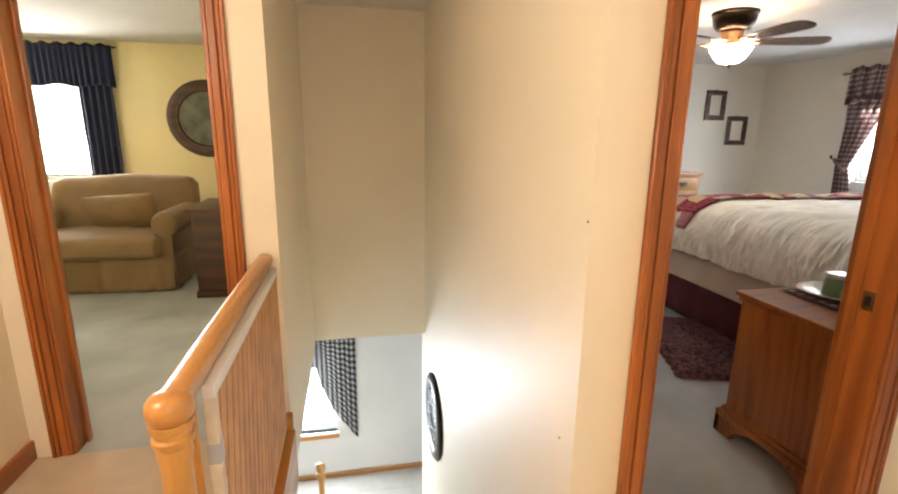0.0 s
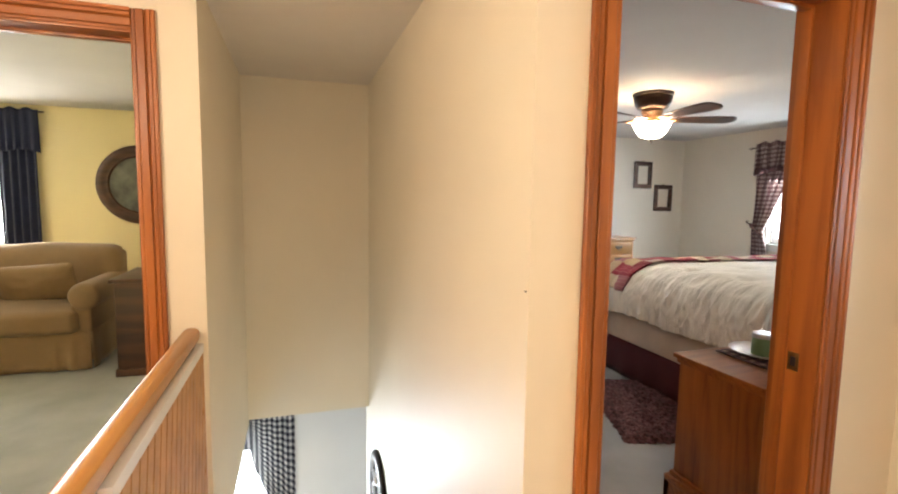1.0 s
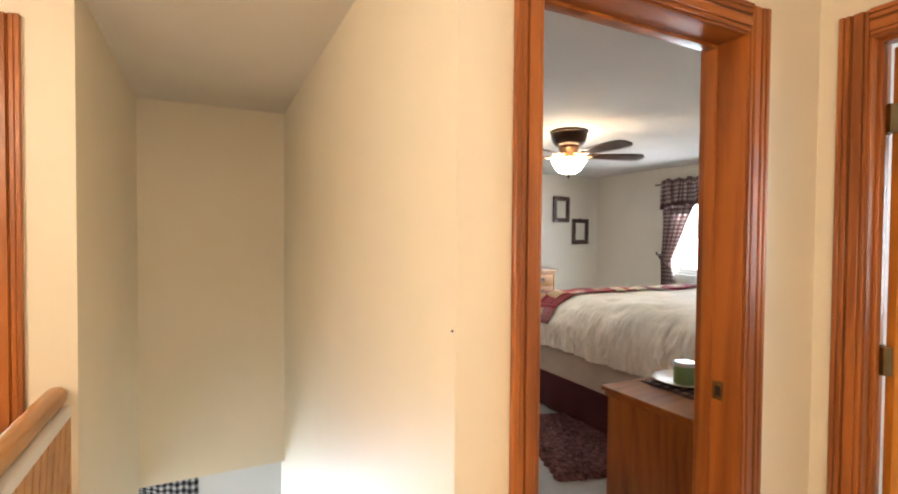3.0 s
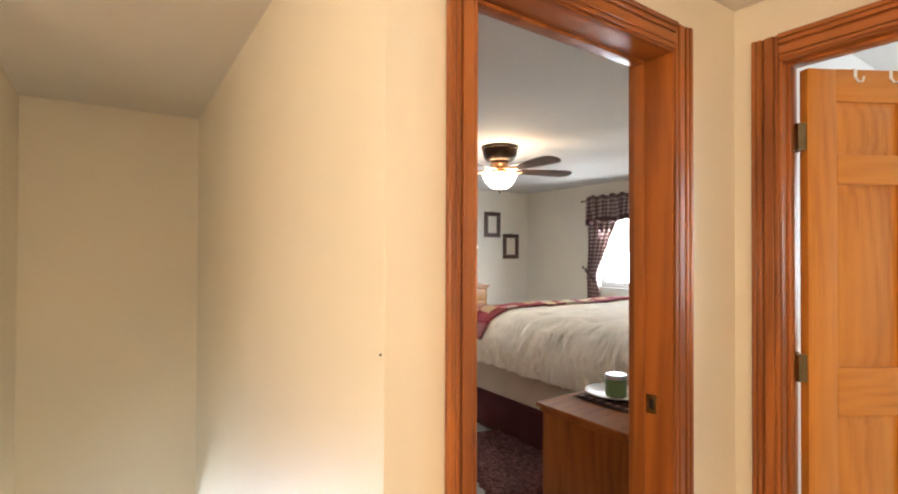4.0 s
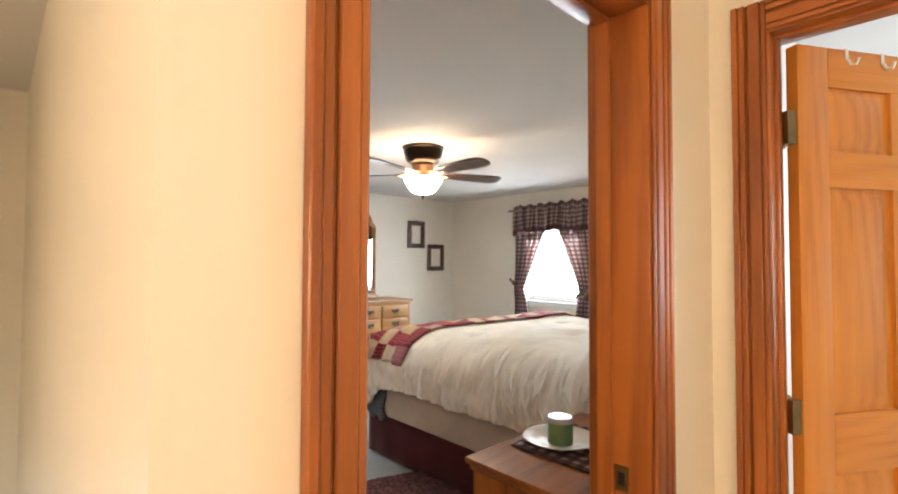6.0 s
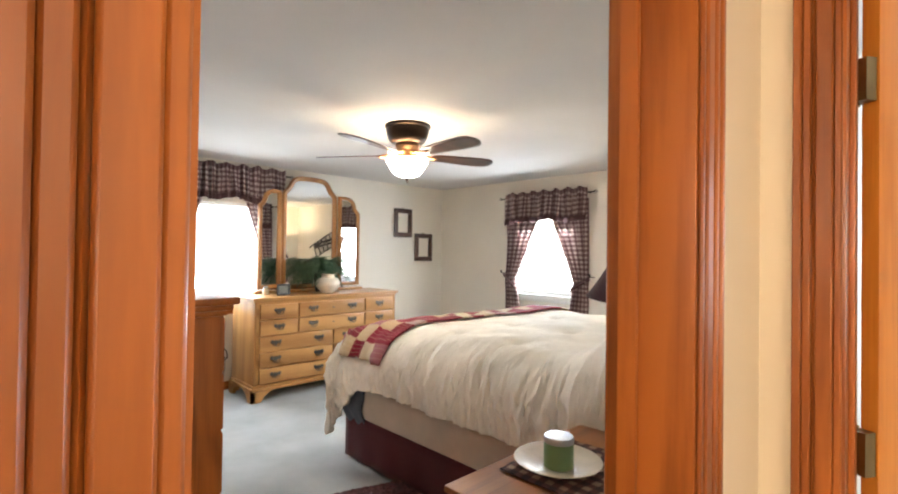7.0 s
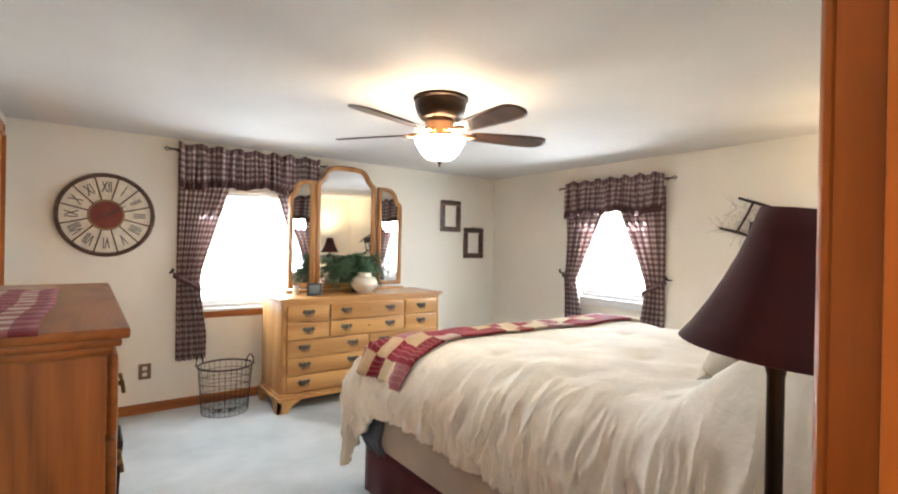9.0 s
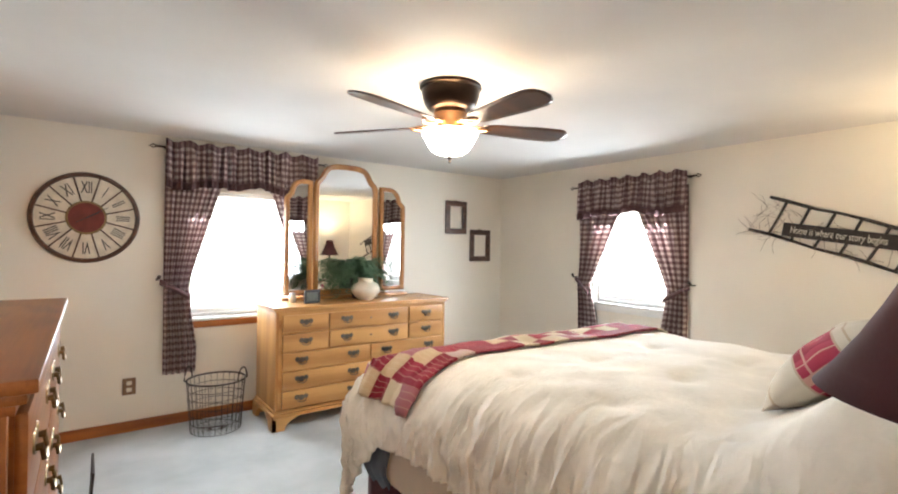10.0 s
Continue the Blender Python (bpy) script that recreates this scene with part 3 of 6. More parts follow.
solid("wall_lower_sides", boxes((2.0, 2.1, 4.2, 5.5, LOW, -0.25), (WX1 + 0.1, 2.0, 4.06, 4.2, LOW, -0.25), (-2.2, WX0, 1.1, 1.2, LOW, -0.25)), WHITE_WALL, "white lower hall walls", "wall")
solid("ceiling_lower", boxes((-2.2, 2.0, WY1 + 0.14, 5.5, -0.25, -0.15), (-2.2, WX0 - 0.1, 1.2, WY1 + 0.14, -0.32, -0.25)), CEILING, "white lower hall ceiling", "ceiling")
solid("baseboard_lower", boxes((-2.2, 2.0, 5.485, 5.5, LOW, LOW + 0.07), bevel=0.004), HONEY_X, "pale wooden baseboard", "baseboard")
for k in range(12):
    for j in range(4):
        t = solid("floor_tile", boxes((-1.0 + 0.31 * k, -0.695 + 0.31 * k, 4.25 + 0.31 * j, 4.555 + 0.31 * j, LOW, LOW + 0.006), bevel=0.002), TILE)
        del t["kind"]
        t.parent = bpy.data.objects["floor_lower"]

# baseboards
for nm, m, b in (
        ("baseboard_far", TRIM_X, (LX, BX, BY - 0.016, BY, 0, 0.085)),
        ("baseboard_side", TRIM_Y, (BX - 0.016, BX, DY1, BY, 0, 0.085)),
        ("baseboard_chest_wall", TRIM_Y, (LX, LX + 0.016, DY1, BY - 0.016, 0, 0.085)),
        ("baseboard_hall_left", TRIM_Y, (-1.47, -1.454, -1.3, LY0, 0, 0.09)),
        ("baseboard_door_wall", TRIM_X, (DX1 + 0.09, BX - 0.016, DY1, DY1 + 0.016, 0, 0.085)),
        ("baseboard_bath_wall", TRIM_Y, (BATHX - 0.015, BATHX, -1.3, BO[0] - 0.09, 0, 0.09)),
        ("baseboard_sitting_room", TRIM_X, (-4.4, -0.6, 6.484, 6.5, 0, 0.09))):
    solid(nm, boxes(b, bevel=0.004), m, "stained wooden baseboard", "baseboard")
solid("trim_stair_edge", boxes((WX0 - 0.03, WX0 + 0.02, 1.2, LY0 - 0.004, -0.27, 0.014), (WX0 - 0.09, WX0 + 0.012, LY0 - 0.018, LY0 - 0.002, 0.014, 0.11), bevel=0.004), RAIL_WOOD, "oak trim along the edge of the stairwell", "trim")


# ---------- door frames ----------
def casing_bar(bm, along, across, out, n0, length0, length1, inner, sign):
    """One moulded casing board: inner bead, hollow, raised back band. across: from the inner edge outwards by sign."""
    for p, q, t in ((0.0, 0.014, 0.009), (0.014, 0.044, 0.013), (0.044, 0.050, 0.010), (0.050, 0.066, 0.015), (0.066, 0.082, 0.019)):
        lo, hi = sorted((inner + sign * p, inner + sign * q))
        d0, d1 = sorted((n0, n0 + out * t))
        r = {"n": (d0, d1), "c": (lo, hi), "l": (length0, length1)}
        box(bm, *r[along[0]], *r[along[1]], *r[along[2]], bevel=0.003, seg=1)


def door_frame(name, axis, n0, n1, lo, hi, top, label, faces=(True, True)):
    """Jambs, stops and casing on both faces. axis 'y': the wall lies across y."""
    f = thing(name, (0, 0, 0), label, "door frame", kind="structure")
    jt = JT
    if axis == "y":
        part("jamb", boxes((lo - jt, lo, n0, n1, 0, top), bevel=0.002), TRIM_Z, f)
        part("jamb", boxes((hi, hi + jt, n0, n1, 0, top), bevel=0.002), TRIM_Z, f)
        part("head", boxes((lo - jt, hi + jt, n0, n1, top, top + jt), bevel=0.002), TRIM_X, f)
        c = n0 + (n1 - n0) * 0.62
        part("stop", boxes((lo, lo + 0.011, c, c + 0.035, 0, top - 0.011), (hi - 0.011, hi, c, c + 0.035, 0, top - 0.011), (lo, hi, c, c + 0.035, top - 0.011, top), bevel=0.002), TRIM_Z, f)
    else:
        part("jamb", boxes((n0, n1, lo - jt, lo, 0, top), bevel=0.002), TRIM_Z, f)
        part("jamb", boxes((n0, n1, hi, hi + jt, 0, top), bevel=0.002), TRIM_Z, f)
        part("head", boxes((n0, n1, lo - jt, hi + jt, top, top + jt), bevel=0.002), TRIM_Y, f)
        c = n0 + (n1 - n0) * 0.3
        part("stop", boxes((c, c + 0.035, lo, lo + 0.011, 0, top - 0.011), (c, c + 0.035, hi - 0.011, hi, 0, top - 0.011), (c, c + 0.035, lo, hi, top - 0.011, top), bevel=0.002), TRIM_Z, f)
    rv = 0.006
    for used, n, out in ((faces[0], n0, -1), (faces[1], n1, 1)):
        if not used:
            continue
        for edge, sign in ((lo - rv, -1), (hi + rv, 1)):
            bm = bmesh.new()
            casing_bar(bm, "cnl" if axis == "y" else "ncl", 0, out, n, 0, top + rv + 0.082, edge, sign)
            part("casing", bm, TRIM_Z, f)
        bm = bmesh.new()
        if axis == "y":
            casing_bar(bm, "lnc", 0, out, n, lo - rv, hi + rv, top + rv, 1)
            part("casing", bm, TRIM_X, f)
        else:
            casing_bar(bm, "nlc", 0, out, n, lo - rv, hi + rv, top + rv, 1)
            part("casing", bm, TRIM_Y, f)
    return f


bed_door = door_frame("door_1", "y", DY0 - 0.006, DY1, DX0, DX1, DTOP, "stained wooden frame of the open bedroom doorway")
door_frame("door_2", "y", LY0, LY1, SDX0, SDX1, SDT, "stained wooden frame of the sitting room doorway")
door_frame("door_3", "x", BATHX, 2.03, BO[0], BO[1], BO[3], "stained wooden frame of the bathroom doorway")
part("strike_plate", boxes((DX1 - 0.003, DX1, 1.405, 1.44, 0.90, 0.96), bevel=0.001), BRASS, bed_door, "dark brass strike plate")
# no real recess: a black slab gives the dark inside of the latch hole
part("strike_hole_shade", boxes((DX1 - 0.0045, DX1 - 0.003, 1.414, 1.43, 0.915, 0.945)), BLACK, bed_door)


def panel_door(name, loc, turn, w, h, label):
    """A six-panel door; hinge edge on its own z axis, leaf along +x, faces at y = -t/2 and t/2."""
    d = thing(name, loc, label, "door", turn=turn)
    t, st, mid = 0.035, 0.105, 0.10
    rails = [(0.0, 0.20), (0.86, 1.02), (1.64, 1.74), (h - 0.11, h)]
    part("stile", boxes((0, st, -t / 2, t / 2, 0, h), bevel=0.003), PINE, d)
    part("stile", boxes((w - st, w, -t / 2, t / 2, 0, h), bevel=0.003), PINE, d)
    for a, b in rails:
        part("rail", boxes((st, w - st, -t / 2, t / 2, a, b), bevel=0.002), PINE_X, d)
    for (a, b), (c, e) in zip(rails, rails[1:]):
        part("mullion", boxes((w / 2 - mid / 2, w / 2 + mid / 2, -t / 2, t / 2, b, c), bevel=0.002), PINE, d)
        for p, q in ((st, w / 2 - mid / 2), (w / 2 + mid / 2, w - st)):
            bm = boxes((p, q, -0.006, 0.006, b, c))
            for sgn in (-1, 1):
                o, i, y0, y1 = 0.012, 0.045, sgn * 0.006, sgn * 0.015
                v = [bm.verts.new(x) for x in ((p + o, y0, b + o), (q - o, y0, b + o), (q - o, y0, c - o), (p + o, y0, c - o), (p + i, y1, b + i), (q - i, y1, b + i), (q - i, y1, c - i), (p + i, y1, c - i))]
                for k in range(4):
                    bm.faces.new((v[k], v[(k + 1) % 4], v[4 + (k + 1) % 4], v[4 + k]))
                bm.faces.new(v[4:])
            part("panel", bm, PINE, d)
    for z in (0.25, 1.02, 1.80):
        part("hinge", lathe([(0, -0.05), (0.008, -0.05), (0.008, 0.05), (0, 0.05)], 10, (-0.010, t / 2 + 0.004, z), boxes((-0.030, -0.001, -t / 2 + 0.004, t / 2, z - 0.045, z + 0.045))), BRASS, d, "aged brass hinge")
    return d


panel_door("bedroom_door", (DX0 + 0.034, DY1 + 0.035, 0.012), 92, 0.755, 2.02, "stained pine six-panel door standing wide open")
bath_door = panel_door("bathroom_door", (2.005, 1.172, 0.012), -30, 0.76, 2.03, "golden pine six-panel door standing ajar")
for x in (0.17, 0.30, 0.41):
    hook = thing("over_door_hook", (0, 0, 0), "small white hook over the top of the door", "hook", "hooks over the door")
    hook.matrix_basis = bath_door.matrix_basis @ pose(x, 0, 2.03)
    part("clip", boxes((-0.006, 0.006, -0.02, 0.02, 0.0, 0.003), (-0.006, 0.006, -0.0205, -0.0185, -0.03, 0.003), bevel=0.0005), WHITE, hook)
    part("prong", tube([(0, -0.021, -0.028), (0, -0.03, -0.045), (0, -0.045, -0.05), (0, -0.052, -0.035)], 0.004, 8), WHITE, hook)


# ---------- windows ----------
def window(name, axis, n0, n1, lo, hi, z0, z1, apron, label, outside):
    w = thing(name, (0, 0, 0), label, "window", kind="structure")

    def bx(n, m, p, q, s, t):
        return (p, q, n, m, s, t) if axis == "y" else (n, m, p, q, s, t)
    fr = n0 + 0.06
    part("window_frame", boxes(bx(fr, n1, lo, lo + 0.03, z0, z1), bx(fr, n1, hi - 0.03, hi, z0, z1), bx(fr, n1, lo + 0.03, hi - 0.03, z1 - 0.03, z1), bx(fr, n1, lo + 0.03, hi - 0.03, z0, z0 + 0.03), bevel=0.003), WHITE, w)
    zc = (z0 + z1) / 2
    part("sash", boxes(bx(fr + 0.015, fr + 0.045, lo + 0.03, hi - 0.03, z0 + 0.03, z0 + 0.07), bx(fr + 0.015, fr + 0.045, lo + 0.03, lo + 0.06, z0 + 0.07, zc), bx(fr + 0.015, fr + 0.045, hi - 0.06, hi - 0.03, z0 + 0.07, zc), bx(fr + 0.015, fr + 0.045, lo + 0.03, hi - 0.03, zc, zc + 0.012), bevel=0.003), WHITE, w)
    pane = part("pane", boxes(bx(fr + 0.028, fr + 0.032, lo + 0.06, hi - 0.06, z0 + 0.07, zc)), GLASS, w)
    pane.visible_shadow = False
    pane = part("pane", boxes(bx(fr + 0.052, fr + 0.056, lo + 0.03, hi - 0.03, zc + 0.012, z1 - 0.03)), GLASS, w)
    pane.visible_shadow = False
    part("window_sill", boxes(bx(n0 - 0.035, fr, lo - 0.03, hi + 0.03, z0 - 0.025, z0), bevel=0.005), WHITE, w)
    if apron:
        part("apron", boxes(bx(n0 - 0.016, n0, lo - 0.02, hi + 0.02, z0 - 0.085, z0 - 0.025), bevel=0.004), apron, w)
    d = n1 + 0.55
    solid("backdrop", boxes(bx(d, d + 0.02, lo - 1.1, hi + 1.1, z0 - 1.0, z1 + 1.0)), OUTSIDE, "white overcast daylight outside the window", "backdrop")
    return w


window("window_1", "y", BY, BY + 0.16, *FW, TRIM_X, "white double-hung window full of daylight", 1)
window("window_2", "x", BX, BX + 0.16, *SW, WHITE, "white double-hung window full of daylight", 1)
window("window_3", "y", 6.5, 6.66, *SWIN, WHITE, "white sitting room window full of daylight", 1)
window("window_4", "y", 5.5, 5.62, *LWIN, PINE_X, "bright window at the foot of the stairs", 1)


# ---------- curtains ----------
def curtain_set(name, m, half, top, low, tie_z, label, mat, spread=1.0):
    """Valance, two tied panels, rod and holdbacks. Local: x along the wall, y out of the wall towards the room is negative."""
    c = thing(name, (0, 0, 0), label, "curtains")
    c.matrix_basis = m
    part("rod", tube([(-half - 0.07, -0.055, top - 0.035), (half + 0.07, -0.055, top - 0.035)], 0.008, 10), IRON, c, "thin dark curtain rod")
    for s in (-1, 1):
        x = s * (half + 0.085)
        part("finial", tube([(x - s * 0.02, -0.055, top - 0.035), (x, -0.055, top - 0.02), (x + s * 0.025, -0.055, top - 0.035), (x, -0.055, top - 0.05), (x - s * 0.02, -0.055, top - 0.035)], 0.005, 6), IRON, c)
        part("bracket", boxes((s * half - 0.008, s * half + 0.008, -0.055, 0, top - 0.045, top - 0.027), bevel=0.002), IRON, c)
    drop = 0.36

    def val(s, t):
        x = -half + 2 * half * s
        w = x * 1.7
        z = top + 0.025 * (1 if t == 0 else 0) - drop * t + 0.012 * math.sin(w * 23 + 1.3) * (1 - t) * (t < 0.15)
        z += 0.018 * math.sin(w * 9.0) * t + 0.03 * t * math.exp(-(x / (half * 0.45)) ** 2)
        amp = 0.012 + 0.020 * t
        z += 0.010 * noise.noise(Vector((w * 14, 2.0, half))) * (1 - t) + 0.012 * noise.noise(Vector((w * 11, 5.0, half))) * t
        ph = 5.5 * noise.noise(Vector((w * 5, 0.3 * t, half * 9)))
        y = -0.075 + amp * (math.sin(w * 44 + ph) + 0.5 * math.sin(w * 97 + t * 2 + 1.7 * ph)) - 0.02 * t
        if 0.06 < t < 0.13:
            y = -0.068 + 0.4 * (y + 0.068)
        return x, y, z
    part("valance", sheet(150, 22, val, lambda s, t: (2 * half * 1.35 * s, drop * t)), mat, c, "gathered check valance", 0.002)
    part("hem", sheet(150, 4, lambda s, t: tuple(p + q for p, q in zip(val(s, 0.83 + 0.17 * t), (0, -0.006, 0)))), TIE, c, "plain dark band along the valance", 0.002)
    for s_ in (-1, 1):
        out = s_ * half

        def panel(s, t, s_=s_, out=out):
            z = top - 0.10 - (top - 0.10 - low) * t
            k = (z - tie_z) / (top - 0.10 - tie_z)
            if k > 0:
                wdt = 0.17 + (half * spread - 0.17) * (k ** 1.05)
            else:
                wdt = 0.17 + 0.07 * min(1, -k * 2.2)
            x = out - s_ * wdt * s
            sl = 0.05 * (1 - s) * math.exp(-(((z - tie_z) / 0.1) ** 2))
            f = 0.55 + 0.45 * (1 - max(0, k))
            y = -0.045 + f * (0.020 * math.sin(s * 34 + 1.5 * math.sin(3 * t)) + 0.007 * math.sin(s * 71 + 4 * t)) - 0.012 * math.exp(-(((z - tie_z) / 0.12) ** 2))
            return x, y, z - sl * 0.2
        part("panel", sheet(70, 60, panel, lambda s, t: (0.95 * half * s, (top - low) * t)), mat, c, "check panel tied back at the side", 0.0015)
        tie = []
        for i in range(9):
            a = i / 8
            tie.append((out + s_ * 0.03 - s_ * 0.21 * a, -0.085 + 0.03 * math.cos(a * math.pi) - 0.0, tie_z + 0.055 - 0.13 * a))
        bm = sheet(8, 2, lambda s, t, tie=tie: (tie[round(s * 8)][0], tie[round(s * 8)][1] - 0.012 * math.sin(math.pi * t), tie[round(s * 8)][2] + 0.05 * (t - 0.5)))
        part("tie", bm, TIE, c, "plain dark fabric tie", 0.004)
        part("holdback", tube([(out + s_ * 0.05, 0, tie_z + 0.07), (out + s_ * 0.05, -0.07, tie_z + 0.07), (out + s_ * 0.035, -0.095, tie_z + 0.10)], [0.006, 0.006, 0.015], 8), IRON, c)
    return c


curtain_set("curtain_set", pose(2.45, BY - 0.004, 0), 0.63, 2.29, 0.42, 1.12, "burgundy and cream check curtains tied back at a window", GINGHAM, 0.78)
curtain_set("curtain_set", pose(BX - 0.004, 4.40, 0, 0, 0, -90), 0.58, 2.165, 0.45, 1.12, "burgundy and cream check curtains tied back at a window", GINGHAM)


# ---------- ceiling fan ----------
def ceiling_fan(loc):
    f = thing("ceiling_fan", loc, "dark bronze ceiling fan with wooden blades and a lit glass bowl", "ceiling fan")
    part("canopy", lathe([(0, 0), (0.165, 0), (0.168, -0.016), (0.155, -0.024), (0.157, -0.04), (0.150, -0.07), (0.140, -0.10), (0.122, -0.122), (0.11, -0.13), (0, -0.13)], 40), BRONZE, f)
    part("motor", lathe([(0, -0.13), (0.085, -0.13), (0.09, -0.15), (0.078, -0.175), (0.07, -0.20), (0.072, -0.24), (0, -0.24)], 32), COPPER, f, "polished copper motor housing")
    for k in range(5):
        a = radians(341 + 72 * k)
        ca, sa = math.cos(a), math.sin(a)
        arm = bmesh.new()
        for s in (-1, 1):
            tube([(0.07 * ca, 0.07 * sa, -0.195), (0.12 * ca - s * 0.035 * sa, 0.12 * sa + s * 0.035 * ca, -0.217), (0.17 * ca - s * 0.045 * sa, 0.17 * sa + s * 0.045 * ca, -0.219), (0.23 * ca, 0.23 * sa, -0.217)], 0.008, 6, arm)
        part("blade_arm", arm, COPPER, f, "copper blade arm")

        def blade(s, t, ca=ca, sa=sa):
            r = 0.19 + 0.515 * s
            w = 0.054 + 0.026 * min(1, s * 1.6)
            if s > 0.84:
                w *= math.sqrt(max(0.0, 1 - ((s - 0.84) / 0.165) ** 2))
            if s < 0.06:
                w *= 0.7 + 5 * s
            y = (t - 0.5) * 2 * w
            return r * ca - y * sa, r * sa + y * ca, -0.212 - y * 0.20
        part("blade", sheet(26, 6, blade), DARK_WOOD, f, "dark walnut fan blade", 0.007)
    bm = lathe([(0.142, -0.255), (0.150, -0.25), (0.148, -0.265), (0.135, -0.285), (0.122, -0.31), (0.10, -0.342), (0.07, -0.362), (0.03, -0.372), (0, -0.373)], 40)
    part("bowl", bm, BOWL, f, "glowing frosted glass bowl", 0.004)
    part("fitter", lathe([(0, -0.24), (0.05, -0.24), (0.045, -0.25), (0.012, -0.252), (0.010, -0.37), (0, -0.37)], 20), COPPER, f)
    part("finial", lathe([(0.001, -0.375), (0.018, -0.378), (0.012, -0.39), (0.006, -0.40), (0.009, -0.407), (0.001, -0.416)], 16), BRONZE, f)
    return f


ceiling_fan((2.888, 3.80, RC))


# ---------- bed ----------
BX0, BX1, BY0, BY1, BTOP = 2.58, 4.66, 1.53, 4.00, 0.938


def crease(along, q):
    """Short, sharp gathers across an edge; q: metres past it (negative: on the top)."""
    a = along + 0.22 * q
    n = noise.noise(Vector((a * 13, q * 4.5, 1.0)))
    ridge = 0.28 - abs(noise.noise(Vector((a * 23 + 0.9 * n, q * 5.5, 5.0))))
    fine_ = 0.25 - abs(noise.noise(Vector((a * 41 + 1.5 * n, q * 9.0, 7.0))))
    return 0.026 * n + 0.048 * ridge + 0.022 * fine_


def quilt_surface(u, v, lift=0.0):
    """u: metres across from the near edge of the mattress (negative hangs down), v: metres from the head (past the length hangs down)."""
    W, L = BX1 - BX0, BY1 - BY0
    du = -u if u < 0 else (u - W if u > W else 0.0)
    dv = max(0.0, v - L)
    uu, vv = min(max(u, 0), W), min(v, L)
    x, y = BX0 + uu, BY0 + vv
    n1 = noise.noise(Vector((u * 2.1, v * 2.1, 0.3)))
    n2 = noise.noise(Vector((u * 6 + v * 2, v * 5, 4.1)))
    z = BTOP + 0.022 * n1 + 0.008 * n2
    for a in range(4):
        for b in range(4):
            d2 = (u - 0.28 - 0.55 * a) ** 2 + (v - 0.75 - 0.48 * b) ** 2
            z -= 0.022 * math.exp(-d2 / 0.0035) + 0.008 * math.exp(-d2 / 0.03)
    e = min(uu, W - uu, L - vv)
    if e < 0.26:
        z -= 0.085 * (1 - e / 0.26) ** 2
    for cu, cv, ru, rv, h in ((0.47, 0.36, 0.50, 0.34, 0.24), (1.62, 0.36, 0.52, 0.34, 0.24)):
        k = abs((u - cu) / ru) ** 3 + abs((v - cv) / rv) ** 3
        z += h * math.exp(-1.2 * k)
    z += 0.55 * crease(v, -max(0.0, u)) * math.exp(-max(0.0, u) / 0.17) * (1.0 if u >= 0 else max(0.0, 1 + u / 0.15))
    ang = 7.0 * noise.noise(Vector((u * 1.3, v * 1.3, 9)))
    wr = math.sin((v * 30 + u * 14) + ang) * noise.noise(Vector((u * 1.6, v * 1.6, 2.2)))
    z += 0.004 * wr * (0.4 + min(1.0, (0.9 - uu) if uu < 0.9 else 0.0))
    drop = max(du, dv) + 0.15 * min(du, dv)
    if drop > 0:
        fall = drop * 0.86
        foot = dv / max(1e-6, math.hypot(du, dv))
        bulge = (0.13 - 0.02 * foot) * (1 - math.exp(-drop * 5)) + (0.022 + 0.03 * foot) * math.sin(min(1, drop / 0.45) * math.pi)
        along = v if du >= dv else u + 3
        fold = crease(along, drop) * min(1, 0.2 + drop / 0.15)
        k = bulge + fold
        su, sv = du / math.hypot(du, dv), dv / math.hypot(du, dv)
        x += (-1 if u < 0 else 1) * su * k
        y += sv * k
        z -= fall - 0.02 * math.sin(along * 7) * drop
        z += 0.03 * su * sv
        x -= 0.05 * min(1.0, 4 * du * dv / 0.16) * (1 if u < 0 else -1)
    return Vector((x, y, z + lift))


def lifted(u, v, h):
    p = quilt_surface(u, v)
    e = 0.02
    n = (quilt_surface(u + e, v) - quilt_surface(u - e, v)).cross(quilt_surface(u, v + e) - quilt_surface(u, v - e))
    return p + n.normalized() * h


